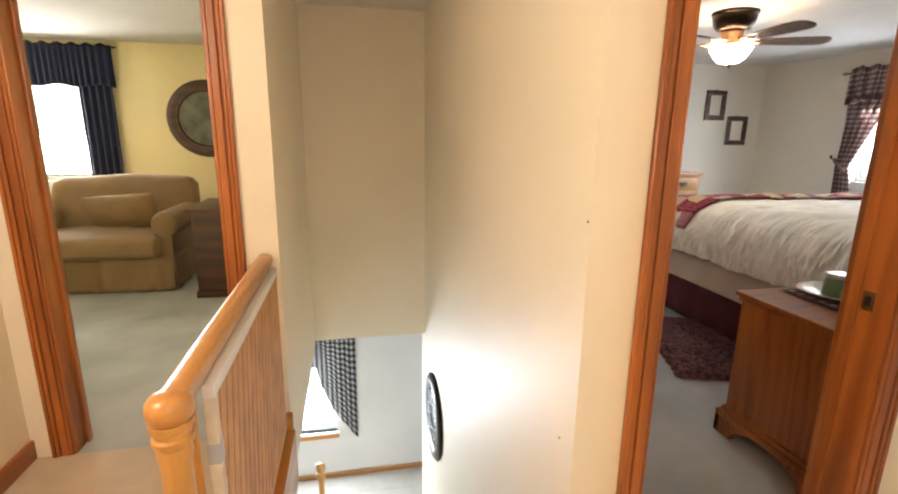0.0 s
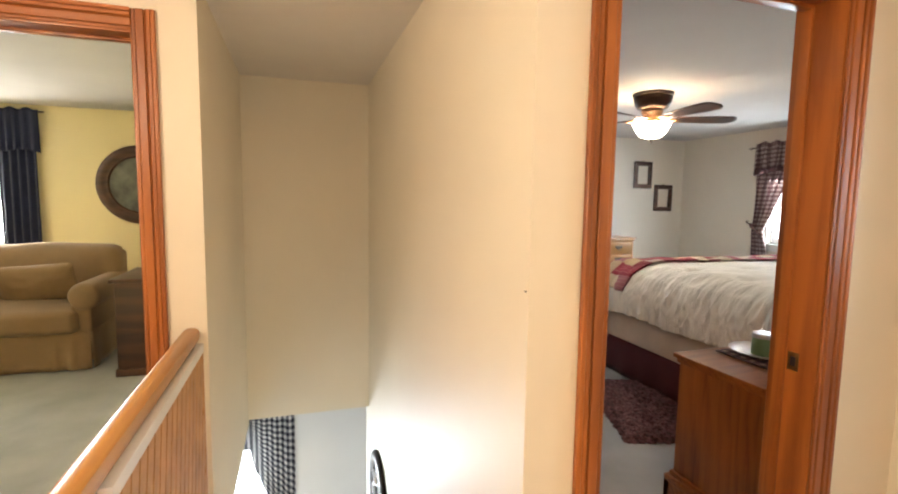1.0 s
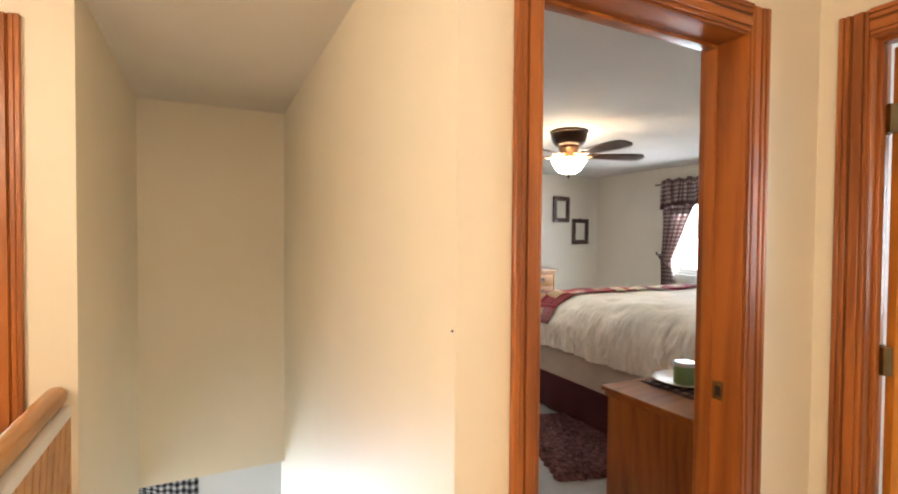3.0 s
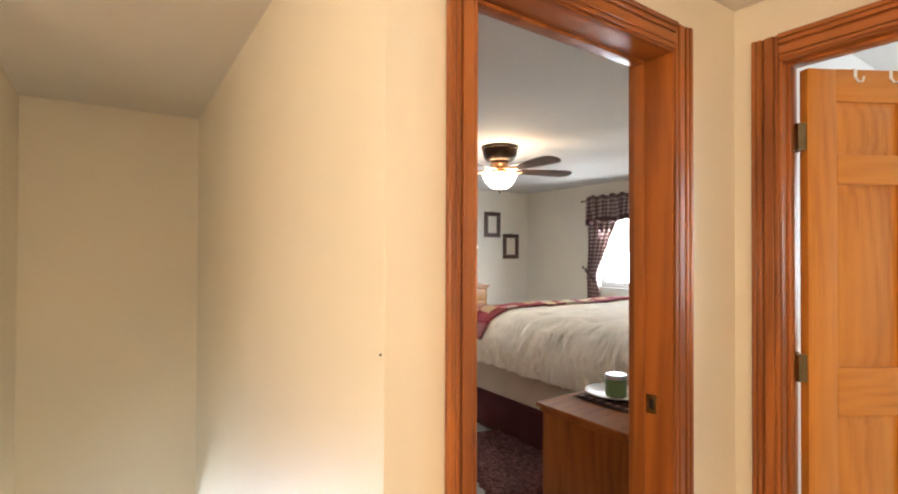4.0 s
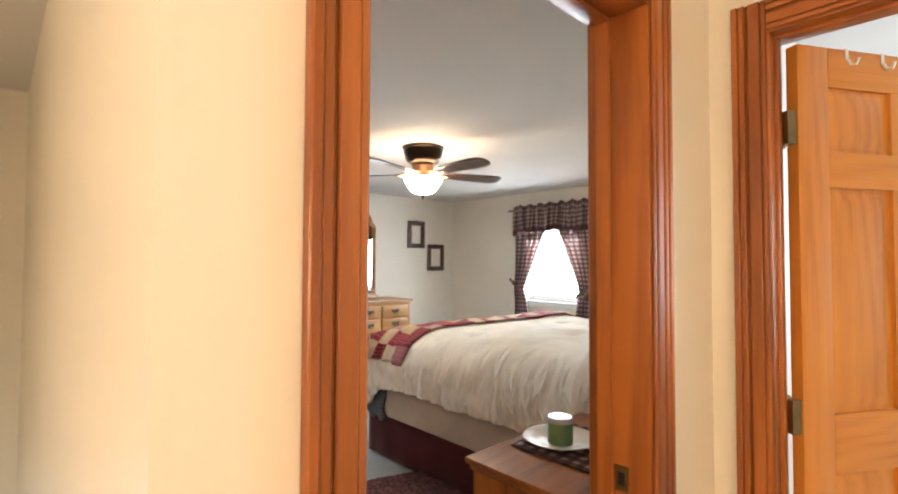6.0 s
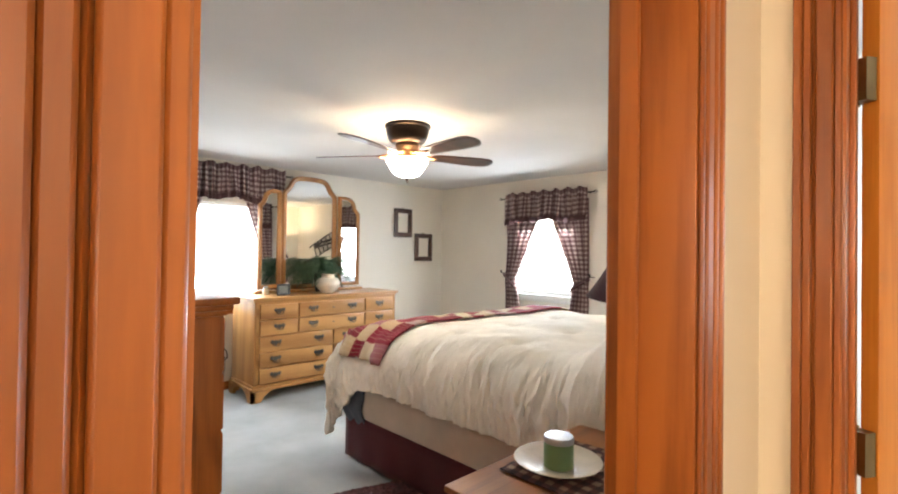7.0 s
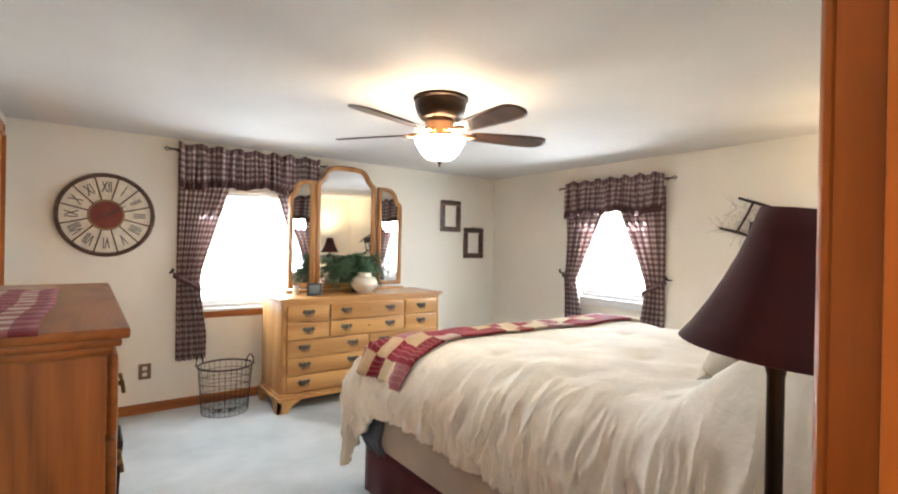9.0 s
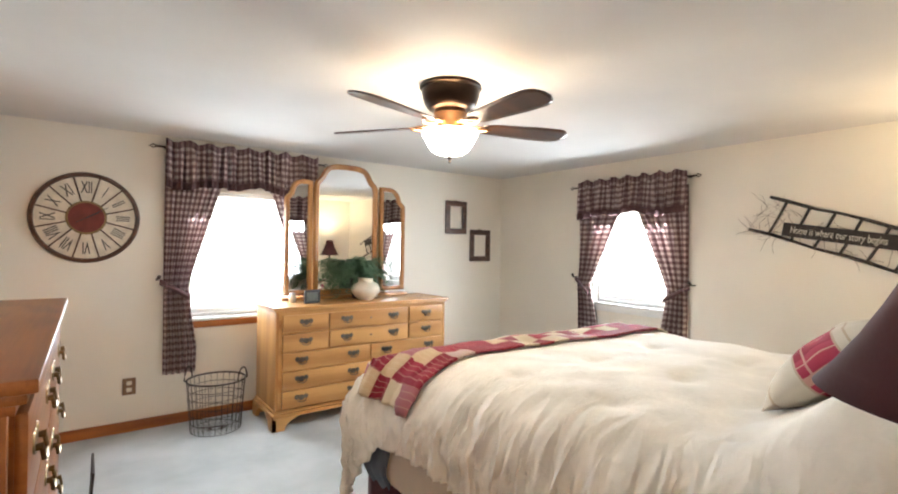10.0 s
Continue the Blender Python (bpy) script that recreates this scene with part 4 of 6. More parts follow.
def bed():
    b = thing("bed", ((BX0 + BX1) / 2, (BY0 + BY1) / 2, 0), "wide bed with a pale mattress and burgundy bed skirt", "bed")
    o = Vector(b.location)

    def local(*a):
        return (a[0] - o.x, a[1] - o.x, a[2] - o.y, a[3] - o.y, a[4], a[5])
    part("mattress", boxes(local(BX0 + 0.02, BX1 - 0.02, BY0 + 0.03, BY1 - 0.03, 0.53, BTOP - 0.07), bevel=0.05), SHEET, b)
    part("box_spring", boxes(local(BX0 - 0.045, BX1 + 0.045, BY0 + 0.02, BY1 + 0.01, 0.30, 0.525), bevel=0.035), SHEET, b, "box spring under a pale fitted cover")
    ends = [(BX0 - 0.04, BY0 + 0.05), (BX0 - 0.04, BY1 + 0.01), (BX1 + 0.04, BY1 + 0.01), (BX1 + 0.04, BY0 + 0.05)]
    for (xa, ya), (xb, yb) in zip(ends, ends[1:]):
        def side(s, t, xa=xa, ya=ya, xb=xb, yb=yb):
            w = 0.006 * math.sin(s * 60) * t
            return xa + (xb - xa) * s - o.x + (w if xa == xb else 0), ya + (yb - ya) * s - o.y + (w if ya == yb else 0), 0.31 - 0.295 * t
        part("bed_skirt", sheet(60, 6, side), SKIRT, b, "burgundy fabric bed skirt", 0.004)
    for x in (BX0 + 0.06, BX1 - 0.06):
        for y in (BY0 + 0.1, BY1 - 0.03):
            part("leg", lathe([(0, 0), (0.022, 0), (0.03, 0.05), (0.02, 0.12), (0.035, 0.2), (0.03, 0.30), (0, 0.30)], 14, (x - o.x, y - o.y, 0)), DARK_WOOD, b)
    part("headboard", boxes(local(BX0 + 0.02, BX1 - 0.02, DY1 + 0.018, BY0 + 0.01, 0.1, 1.02), bevel=0.01), OAK_X, b, "plain oak headboard")
    return b


bed()
W, L = BX1 - BX0, BY1 - BY0


def comforter_point(s, t):
    v = 0.02 + (L + 0.62) * t
    k = min(1.0, max(0.0, (v - (L - 0.35)) / 0.4))
    low = -(0.35 + 0.40 * k * k)
    return quilt_surface(low + (W + 0.33 - low) * s, v)


com = sheet(260, 520, comforter_point)
solid("comforter", com, COMFORTER, "rumpled cream tufted comforter spread over the bed", "comforter", "")
com_ob = bpy.data.objects["comforter"]
mod = com_ob.modifiers.new("thickness", "SOLIDIFY")
mod.thickness, mod.offset = 0.018, -1
th = sheet(120, 34, lambda s, t: lifted(-0.15 + (W + 0.25) * s, L - 0.47 + 0.50 * t + 0.05 * math.sin(s * 5), 0.018 + 0.006 * math.sin(s * 40) * math.sin(t * 9)), lambda s, t: ((W + 0.25) * s, 0.5 * t))
tagged(mesh_object("throw_quilt", th, QUILT, 0.014), "burgundy and cream patchwork throw across the foot of the bed", "throw")
bl = sheet(16, 16, lambda s, t: (BX0 - 0.03 + 0.02 * math.sin(t * 9) - 0.05 * (1 - t), BY1 - 0.22 + 0.24 * s - 0.06 * t * s, 0.55 - 0.36 * t + 0.015 * math.sin(s * 12)))
tagged(mesh_object("folded_blanket", bl, BLUE_CLOTH, 0.02), "slate blue blanket corner hanging at the foot of the bed", "blanket")


def cushion(name, m, w, h, t, mat, label):
    bm = bmesh.new()
    for side in (-1, 1):
        def f(a, b, side=side):
            x, y = 2 * a - 1, 2 * b - 1
            k = max(0.0, (1 - abs(x) ** 2.6)) ** 0.55 * max(0.0, (1 - abs(y) ** 2.6)) ** 0.55
            pinch = 1 - 0.07 * (1 - abs(x * y))
            ww = 0.012 * noise.noise(Vector((x * 3, y * 3, side)))
            return x * w / 2 * pinch, side * (t / 2 * k + ww * k), y * h / 2 * pinch
        sheet(26, 26, f, lambda a, b: (a * w, b * h), bm)
    bmesh.ops.remove_doubles(bm, verts=bm.verts, dist=0.0008)
    ob = mesh_object(name, bm, mat, 0, 80)
    ob.matrix_basis = m
    return tagged(ob, label, "cushion")


cushion("throw_pillow", pose(3.43, 2.26, 1.105, 46, 0, 10), 0.50, 0.44, 0.17, CUSHION, "burgundy and cream patchwork pillow leaning at the head of the bed")


# ---------- drawers ----------
def bail_pull(parent, x, z, y, s=1.0, mat=None):
    """A bat-wing backplate with a hanging bail, facing -y."""
    plate = bmesh.new()
    lathe([(0, 0), (0.016 * s, 0), (0.014 * s, 0.003), (0, 0.003)], 14, (0, 0, 0), plate)
    for sx in (-1, 1):
        lathe([(0, 0), (0.013 * s, 0), (0.011 * s, 0.003), (0, 0.003)], 12, (sx * 0.024 * s, 0.005 * s, 0), plate)
        lathe([(0, 0.003), (0.004 * s, 0.003), (0.005 * s, 0.014), (0, 0.015)], 8, (sx * 0.024 * s, 0, 0), plate)
    bmesh.ops.rotate(plate, verts=plate.verts, cent=(0, 0, 0), matrix=Matrix.Rotation(radians(90), 3, "X"))
    bmesh.ops.translate(plate, verts=plate.verts, vec=(x, y, z))
    tube([(x - 0.024 * s, y - 0.012, z), (x - 0.02 * s, y - 0.015, z - 0.016 * s), (x, y - 0.016, z - 0.021 * s), (x + 0.02 * s, y - 0.015, z - 0.016 * s), (x + 0.024 * s, y - 0.012, z)], 0.0028 * s, 6, plate)
    return part("pull", plate, mat or PEWTER, parent, "dark metal drawer pull")


def drawer(parent, x0, x1, z0, z1, y, mat, pulls, key=False, s=1.0, metal=None):
    """A lipped drawer front facing -y, with its pulls as sub-parts."""
    bm = boxes((x0, x1, y - 0.010, y + 0.3, z0, z1))
    box(bm, x0 - 0.003, x1 + 0.003, y - 0.026, y - 0.006, z0 - 0.003, z1 + 0.003, bevel=0.008)
    d = part("drawer", bm, mat, parent)
    for px in pulls:
        bail_pull(d, px, (z0 + z1) / 2 + 0.006, y - 0.026, s, metal)
    if key:
        k = lathe([(0, 0), (0.013, 0), (0.011, 0.003), (0, 0.003)], 12, squash=0.6)
        bmesh.ops.rotate(k, verts=k.verts, cent=(0, 0, 0), matrix=Matrix.Rotation(radians(90), 3, "X"))
        bmesh.ops.translate(k, verts=k.verts, vec=((x0 + x1) / 2, y - 0.026, (z0 + z1) / 2))
        part("keyhole_plate", k, PEWTER, d)
    return d


def bracket_base(parent, w, d, h, mat):
    """Moulded plinth on ogee bracket feet; back at y = d, front at y = 0, centred on x."""
    part("plinth", boxes((-w / 2 - 0.030, w / 2 + 0.030, -0.030, d, h, h + 0.032), (-w / 2 - 0.014, w / 2 + 0.014, -0.014, d, h + 0.032, h + 0.055), bevel=0.008), mat, parent)
    for sx in (-1, 1):
        for yy in (0, 1):
            bm = bmesh.new()
            x0, x1 = sorted((sx * (w / 2 + 0.028), sx * (w / 2 - 0.13)))
            for k in range(9):
                a, b = k / 9, (k + 1) / 9
                ln = 0.20 * (0.5 + 0.5 * (b ** 2.4))
                xa, xb = sorted((sx * (w / 2 + 0.028), sx * (w / 2 + 0.028 - ln)))
                y0, y1 = (-0.028, 0.0) if yy == 0 else (d - 0.02, d)
                box(bm, xa, xb, y0, y1, h * a, h * b)
                xs = sorted((sx * (w / 2 + 0.028), sx * (w / 2 - 0.005)))
                ys = (-0.028, -0.028 + ln) if yy == 0 else (d - ln, d)
                box(bm, *xs, *ys, h * a, h * b)
            part("foot", bm, mat, parent)


def dresser(loc, w, d, h):
    o = thing("dresser", loc, "honey maple dresser with eleven drawers and dark metal pulls", "dresser")
    base = 0.10
    bracket_base(o, w, d, base, HONEY_X)
    z0, z1 = base + 0.055, h - 0.045
    part("side", boxes((-w / 2, -w / 2 + 0.022, 0, d, z0, z1), bevel=0.002), HONEY_Z, o)
    part("side", boxes((w / 2 - 0.022, w / 2, 0, d, z0, z1), bevel=0.002), HONEY_Z, o)
    part("back", boxes((-w / 2 + 0.022, w / 2 - 0.022, d - 0.012, d, z0, z1)), HONEY_Z, o)
    part("face_frame", boxes((-w / 2 + 0.022, w / 2 - 0.022, 0.003, 0.02, z0, z1)), HONEY_X, o)
    part("top", boxes((-w / 2 - 0.025, w / 2 + 0.025, -0.03, d + 0.005, h - 0.025, h), bevel=0.007), HONEY_X, o)
    part("moulding", boxes((-w / 2 - 0.012, w / 2 + 0.012, -0.015, d, h - 0.045, h - 0.025), bevel=0.007), HONEY_X, o)
    rows = 5
    hh = (z1 - z0 - 0.02) / rows
    xl, xr = -w / 2 + 0.04, w / 2 - 0.04
    for r in range(rows):
        a, b = z0 + 0.016 + hh * r, z0 + hh * (r + 1) - 0.006
        if r >= 3:
            cuts = [xl, xl + 0.25 * (xr - xl), xl + 0.75 * (xr - xl), xr]
        else:
            cuts = [xl, (xl + xr) / 2, xr]
        for k, (p, q) in enumerate(zip(cuts, cuts[1:])):
            p, q = p + 0.011, q - 0.011
            pulls = [(p + q) / 2] if (r >= 3 and k != 1) else [p + 0.2 * (q - p), q - 0.2 * (q - p)]
            drawer(o, p, q, a, b, 0.003, HONEY_X, pulls, r >= 3 and k == 1, 1.55)
    return o


DRX, DRY, DRH = 3.365, 5.60, 0.985
dresser((DRX, DRY, 0), 1.66, 0.54, DRH)


# ---------- mirror on the dresser ----------
def arched_panel(parent, m, outline, fw, mat, mirror_name):
    """A frame that follows an outline (x, z), and a mirror set in it. Thickness along y."""
    n = len(outline)
    cx, cz = sum(p[0] for p in outline) / n, sum(p[1] for p in outline) / n
    inner = []
    for i, (x, z) in enumerate(outline):
        a, b = Vector(outline[i - 1]), Vector(outline[(i + 1) % n])
        p = Vector((x, z))
        d1, d2 = (p - a).normalized(), (b - p).normalized()
        nrm = Vector((-(d1.y + d2.y), d1.x + d2.x)).normalized()
        if nrm.dot(Vector((cx, cz)) - p) < 0:
            nrm = -nrm
        k = fw / max(0.5, math.sqrt(max(0.05, (1 + d1.dot(d2)) / 2)))
        inner.append(tuple(p + nrm * k))
    bm = bmesh.new()
    loops = []
    for pts, y in ((outline, 0.015), (outline, -0.012), ([tuple(Vector(p).lerp(Vector(q), 0.35)) for p, q in zip(outline, inner)], -0.024), (inner, -0.010), (inner, 0.015)):
        loops.append([bm.verts.new((x, y, z)) for x, z in pts])
    for a, b in zip(loops, loops[1:] + loops[:1]):
        for i in range(n):
            bm.faces.new((a[i], a[(i + 1) % n], b[(i + 1) % n], b[i]))
    fr = part("frame", bm, mat, parent, "", 0, 50)
    fr.matrix_basis = m
    g = bmesh.new()
    v0 = [g.verts.new((x, 0.002, z)) for x, z in inner]
    v1 = [g.verts.new((x, 0.012, z)) for x, z in inner]
    g.faces.new(v0)
    g.faces.new(v1[::-1])
    for i in range(n):
        g.faces.new((v0[i], v0[(i + 1) % n], v1[(i + 1) % n], v1[i]))
    part("mirror_glass", g, MIRROR, fr, "silvered mirror glass", 0, 10)
    return fr


def curve_points(knots, steps=6):
    """A smooth line through knots (Catmull-Rom)."""
    out = []
    for i in range(len(knots) - 1):
        p0, p1, p2, p3 = (Vector(knots[max(0, i - 1)]), Vector(knots[i]), Vector(knots[i + 1]), Vector(knots[min(len(knots) - 1, i + 2)]))
        for k in range(steps):
            t = k / steps
            out.append(tuple(0.5 * (2 * p1 + (p2 - p0) * t + (2 * p0 - 5 * p1 + 4 * p2 - p3) * t * t + (3 * p1 - p0 - 3 * p2 + p3) * t ** 3)))
    return out + [tuple(knots[-1])]


def crown_outline(w, h):
    """Straight sides, hollow shoulders, then a flattened arch."""
    half = [(w / 2, h - 0.24), (w / 2 - 0.015, h - 0.185), (w / 2 - 0.065, h - 0.13), (w / 2 - 0.10, h - 0.065), (w / 2 - 0.15, h - 0.022), (w / 2 - 0.23, h - 0.004), (0, h)]
    right = curve_points(half, 4)
    return [(-w / 2, 0), (w / 2, 0)] + right + [(-x, z) for x, z in right[-2::-1]]


def wing_outline(w, h, s):
    """Side panel, high beside the middle one and falling off outwards through a hollow shoulder (s = 1: outer edge at +x)."""
    fall = curve_points([(w, h - 0.22), (w - 0.008, h - 0.175), (w - 0.055, h - 0.13), (w - 0.075, h - 0.07), (w - 0.13, h - 0.018), (w - 0.20, h), (0, h - 0.002)], 4)
    pts = [(0, 0), (w, 0)] + fall
    return pts if s > 0 else [(-x, z) for x, z in pts][::-1]


tri = thing("dresser_mirror", (DRX, 6.03, DRH), "honey maple three-panel dresser mirror with a shouldered arch", "mirror")
arched_panel(tri, pose(-0.015, 0.06, 0.03), crown_outline(0.67, 1.255), 0.05, MIRROR_WOOD, "mirror")
arched_panel(tri, pose(0.34, 0.045, 0.05, 0, 0, 5), wing_outline(0.31, 1.05, 1), 0.042, MIRROR_WOOD, "mirror")
arched_panel(tri, pose(-0.37, 0.045, 0.05, 0, 0, 22), wing_outline(0.31, 1.05, -1), 0.042, MIRROR_WOOD, "mirror")
part("base_rail", boxes((-0.66, 0.64, -0.03, 0.075, 0.0, 0.03), bevel=0.006), HONEY_X, tri)

# ---------- on the dresser ----------
vase = thing("flower_pot", (3.40, 5.765, DRH), "round cream ceramic pot on the dresser", "pot")
part("body", lathe([(r * 1.15, z * 1.12) for r, z in ((0, 0), (0.05, 0), (0.055, 0.008), (0.085, 0.03), (0.112, 0.07), (0.115, 0.10), (0.095, 0.135), (0.062, 0.15), (0.058, 0.17), (0.066, 0.182), (0.058, 0.182), (0.05, 0.17), (0, 0.16))], 32), CERAMIC, vase)


def fern(loc, count, reach, seed):
    rnd = random.Random(seed)
    p = thing("fern", loc, "dark green feathery fern in a pot on the dresser", "plant")
    for c in range(count):
        bm = bmesh.new()
        a = rnd.uniform(0, 2 * math.pi)
        r, up = reach * rnd.uniform(0.55, 1.0), rnd.uniform(0.06, 0.24)
        sag = rnd.uniform(0.06, 0.30)
        ca, sa = math.cos(a), math.sin(a) * 0.62
        pts = []
        for k in range(13):
            s = k / 12
            pts.append(Vector((ca * r * s, sa * r * s, up * math.sin(s * 2.0) - sag * s * s)))
        pts = [q + Vector((0, 0, 0.20)) for q in pts]
        tube(pts, [0.0022 * (1 - 0.7 * k / 12) for k in range(13)], 4, bm)
        d = Vector((-sa, ca, 0)).normalized()
        for k in range(2, 13):
            for h in (0.0, 0.5):
                q = pts[k - 1].lerp(pts[k], h)
                ln = 0.055 * math.sin(math.pi * (k + h) / 14.5) + 0.01
                t = (pts[k] - pts[k - 1]).normalized()
                for s in (-1, 1):
                    e = q + d * s * ln + t * ln * 0.5 + Vector((0, 0, rnd.uniform(-0.012, 0.012)))
                    w = t * 0.0075
                    v = [bm.verts.new(x) for x in (q, q.lerp(e, 0.5) + w + Vector((0, 0, 0.003)), e, q.lerp(e, 0.5) - w)]
                    bm.faces.new(v)
        part("frond", bm, LEAF, p)
    part("planter", lathe([(0, 0), (0.05, 0), (0.07, 0.16), (0.066, 0.21), (0, 0.20)], 24), BLACK_WOOD, p, "dark planter")
    return p


fern((3.41, 5.95, DRH), 104, 0.45, 5)

ph = thing("photo_frame", (2.885, 5.74, DRH), "small dark photo frame standing on the dresser", "photo frame", turn=10)
fr = part("frame", boxes((-0.075, 0.075, 0, 0.012, 0, 0.02), (-0.075, 0.075, 0, 0.012, 0.095, 0.115), (-0.075, -0.057, 0, 0.012, 0.02, 0.095), (0.057, 0.075, 0, 0.012, 0.02, 0.095), bevel=0.003), BLACK, ph)
part("print", boxes((-0.057, 0.057, 0.004, 0.008, 0.02, 0.095)), PICTURE, ph)
part("stand", boxes((-0.015, 0.015, 0.012, 0.05, 0, 0.005), (-0.012, 0.012, 0.012, 0.018, 0, 0.08)), BLACK, ph)
cd = thing("jar_candle", (2.75, 5.86, DRH), "small pale jar beside the photo frame", "jar")
part("jar", lathe([(0, 0), (0.028, 0), (0.03, 0.01), (0.03, 0.06), (0.022, 0.07), (0, 0.07)], 18), CERAMIC, cd)
part("lid", lathe([(0, 0.07), (0.024, 0.07), (0.024, 0.085), (0, 0.088)], 18), LID, cd)


# ---------- wall things in the bedroom ----------
def picture_frame(x0, x1, z0, z1):
    p = thing("picture_frame", ((x0 + x1) / 2, BY, (z0 + z1) / 2), "empty dark wooden picture frame hung on the wall", "picture frame", "dark frames on the far wall")
    w, h, f = (x1 - x0) / 2, (z1 - z0) / 2, 0.062
    for a in ((-w, w, -0.028, -0.002, h - f, h), (-w, w, -0.028, -0.002, -h, -h + f)):
        part("rail", boxes(a, bevel=0.008), DARK_WOOD, p)
    for a in ((-w, -w + f, -0.0275, -0.002, -h + f, h - f), (w - f, w, -0.0275, -0.002, -h + f, h - f)):
        part("stile", boxes(a, bevel=0.008), DARK_WOOD, p)
    part("hanger", boxes((-0.02, 0.02, -0.006, -0.002, h, h + 0.012), bevel=0.002), BRASS, p)


picture_frame(4.648, 4.953, 1.643, 2.027)
picture_frame(5.016, 5.332, 1.317, 1.700)

clk = thing("wall_clock", (1.317, BY, 1.665), "round wooden wall clock with roman numerals and a red-brown centre", "clock")
clk.matrix_basis = pose(1.317, BY - 0.004, 1.665, 90, 0, 0)
R = 0.335
part("face", lathe([(0, 0), (R - 0.02, 0), (R - 0.02, 0.014), (0, 0.016)], 64), CREAM_PAINT, clk, "worn cream clock face")
part("rim", lathe([(R - 0.028, 0.0), (R, 0.0), (R + 0.003, 0.012), (R - 0.006, 0.028), (R - 0.024, 0.03), (R - 0.03, 0.014)], 64), DARK_WOOD, clk, "dark brown wooden rim")
part("centre_disc", lathe([(0, 0.016), (0.112, 0.016), (0.110, 0.024), (0, 0.026)], 40), RED_BROWN, clk, "red-brown centre disc")
part("centre_ring", lathe([(0.110, 0.016), (0.126, 0.016), (0.122, 0.025), (0.111, 0.025)], 40), BRASS, clk)
for k in range(12):
    a = radians(75 - 30 * k)
    ca, sa = math.cos(a), math.sin(a)
    part("divider", tube([(0.122 * ca, 0.122 * sa, 0.016), (0.31 * ca, 0.31 * sa, 0.016)], 0.0055, 6), DARK_WOOD, clk)
for k, body in enumerate(("XII", "I", "II", "III", "IIII", "V", "VI", "VII", "VIII", "IX", "X", "XI")):
    a = radians(90 - 30 * k)
    t = lettering(body, 0.095, INK, clk, pose(0.222 * math.cos(a), 0.222 * math.sin(a), 0.0175, 0, 0, -30 * k) @ Matrix.Diagonal((0.62, 1.30, 1, 1)), "dark roman numeral", bold=0.0012)
    t.name = "numeral"
for nm, ang, ln, w in (("hour_hand", 62, 0.085, 0.010), ("minute_hand", 58, 0.155, 0.006), ("tail", 238, 0.075, 0.006)):
    a = radians(90 - ang)
    ca, sa = math.cos(a), math.sin(a)
    part(nm if nm != "tail" else "hand_tail", tube([(0, 0, 0.030), (ln * ca, ln * sa, 0.030)], [w * 0.5, w * 0.3], 6), INK, clk)

ot = thing("wall_outlet", (1.60, BY, 0.355), "brown plastic wall outlet plate", "outlet")
part("plate", boxes((-0.045, 0.045, -0.008, 0, -0.065, 0.065), bevel=0.003), plain("brown_plastic", (0.20, 0.105, 0.05), 0.4), ot)
for z in (-0.026, 0.026):
    part("socket", boxes((-0.017, 0.017, -0.011, -0.008, z - 0.016, z + 0.016), bevel=0.003), CREAM_PAINT, ot)

# ladder decoration on the side wall: local x runs along the ladder, y up, z out of the wall
lad = thing("decorative_ladder", (0, 0, 0), "black wooden ladder with a lettered sign hung sloping on the wall", "wall decor")
lad.matrix_basis = Matrix.Translation((BX - 0.012, 2.72, 1.60)) @ Matrix(((0, 0, -1, 0), (-1, 0, 0, 0), (0, 1, 0, 0), (0, 0, 0, 1))) @ pose(0, 0, 0, 0, 0, -18.5)
for s in (-1, 1):
    pts = [(-0.62 + 0.155 * k + (0.06 if s > 0 else 0), s * 0.135 + 0.006 * math.sin(k * 2 + s), 0.0 + 0.002 * math.cos(k)) for k in range(9)]
    part("rail", tube(pts, [0.011 + 0.002 * math.sin(k * 1.7) for k in range(9)], 8), BLACK_WOOD, lad)
for k in range(7):
    x = -0.46 + 0.155 * k
    part("rung", tube([(x - 0.02, -0.14, 0.004), (x + 0.005, 0, 0.006), (x + 0.02, 0.14, 0.004)], [0.010, 0.009, 0.010], 8), BLACK_WOOD, lad)
sg = part("sign_board", boxes((-0.40, 0.46, -0.05, 0.05, 0.014, 0.028), bevel=0.004), BLACK_WOOD, lad, "black board with pale lettering")
sg.matrix_basis = pose(0.0, 0.0, 0, 0, 0, 9.5)
lettering("Home is where our story begins", 0.064, LETTER, sg, pose(-0.07, 0.0, 0.029) @ Matrix.Diagonal((0.66, 1.15, 1, 1)), "pale painted words", 0.0006)
rnd = random.Random(11)
tw = bmesh.new()
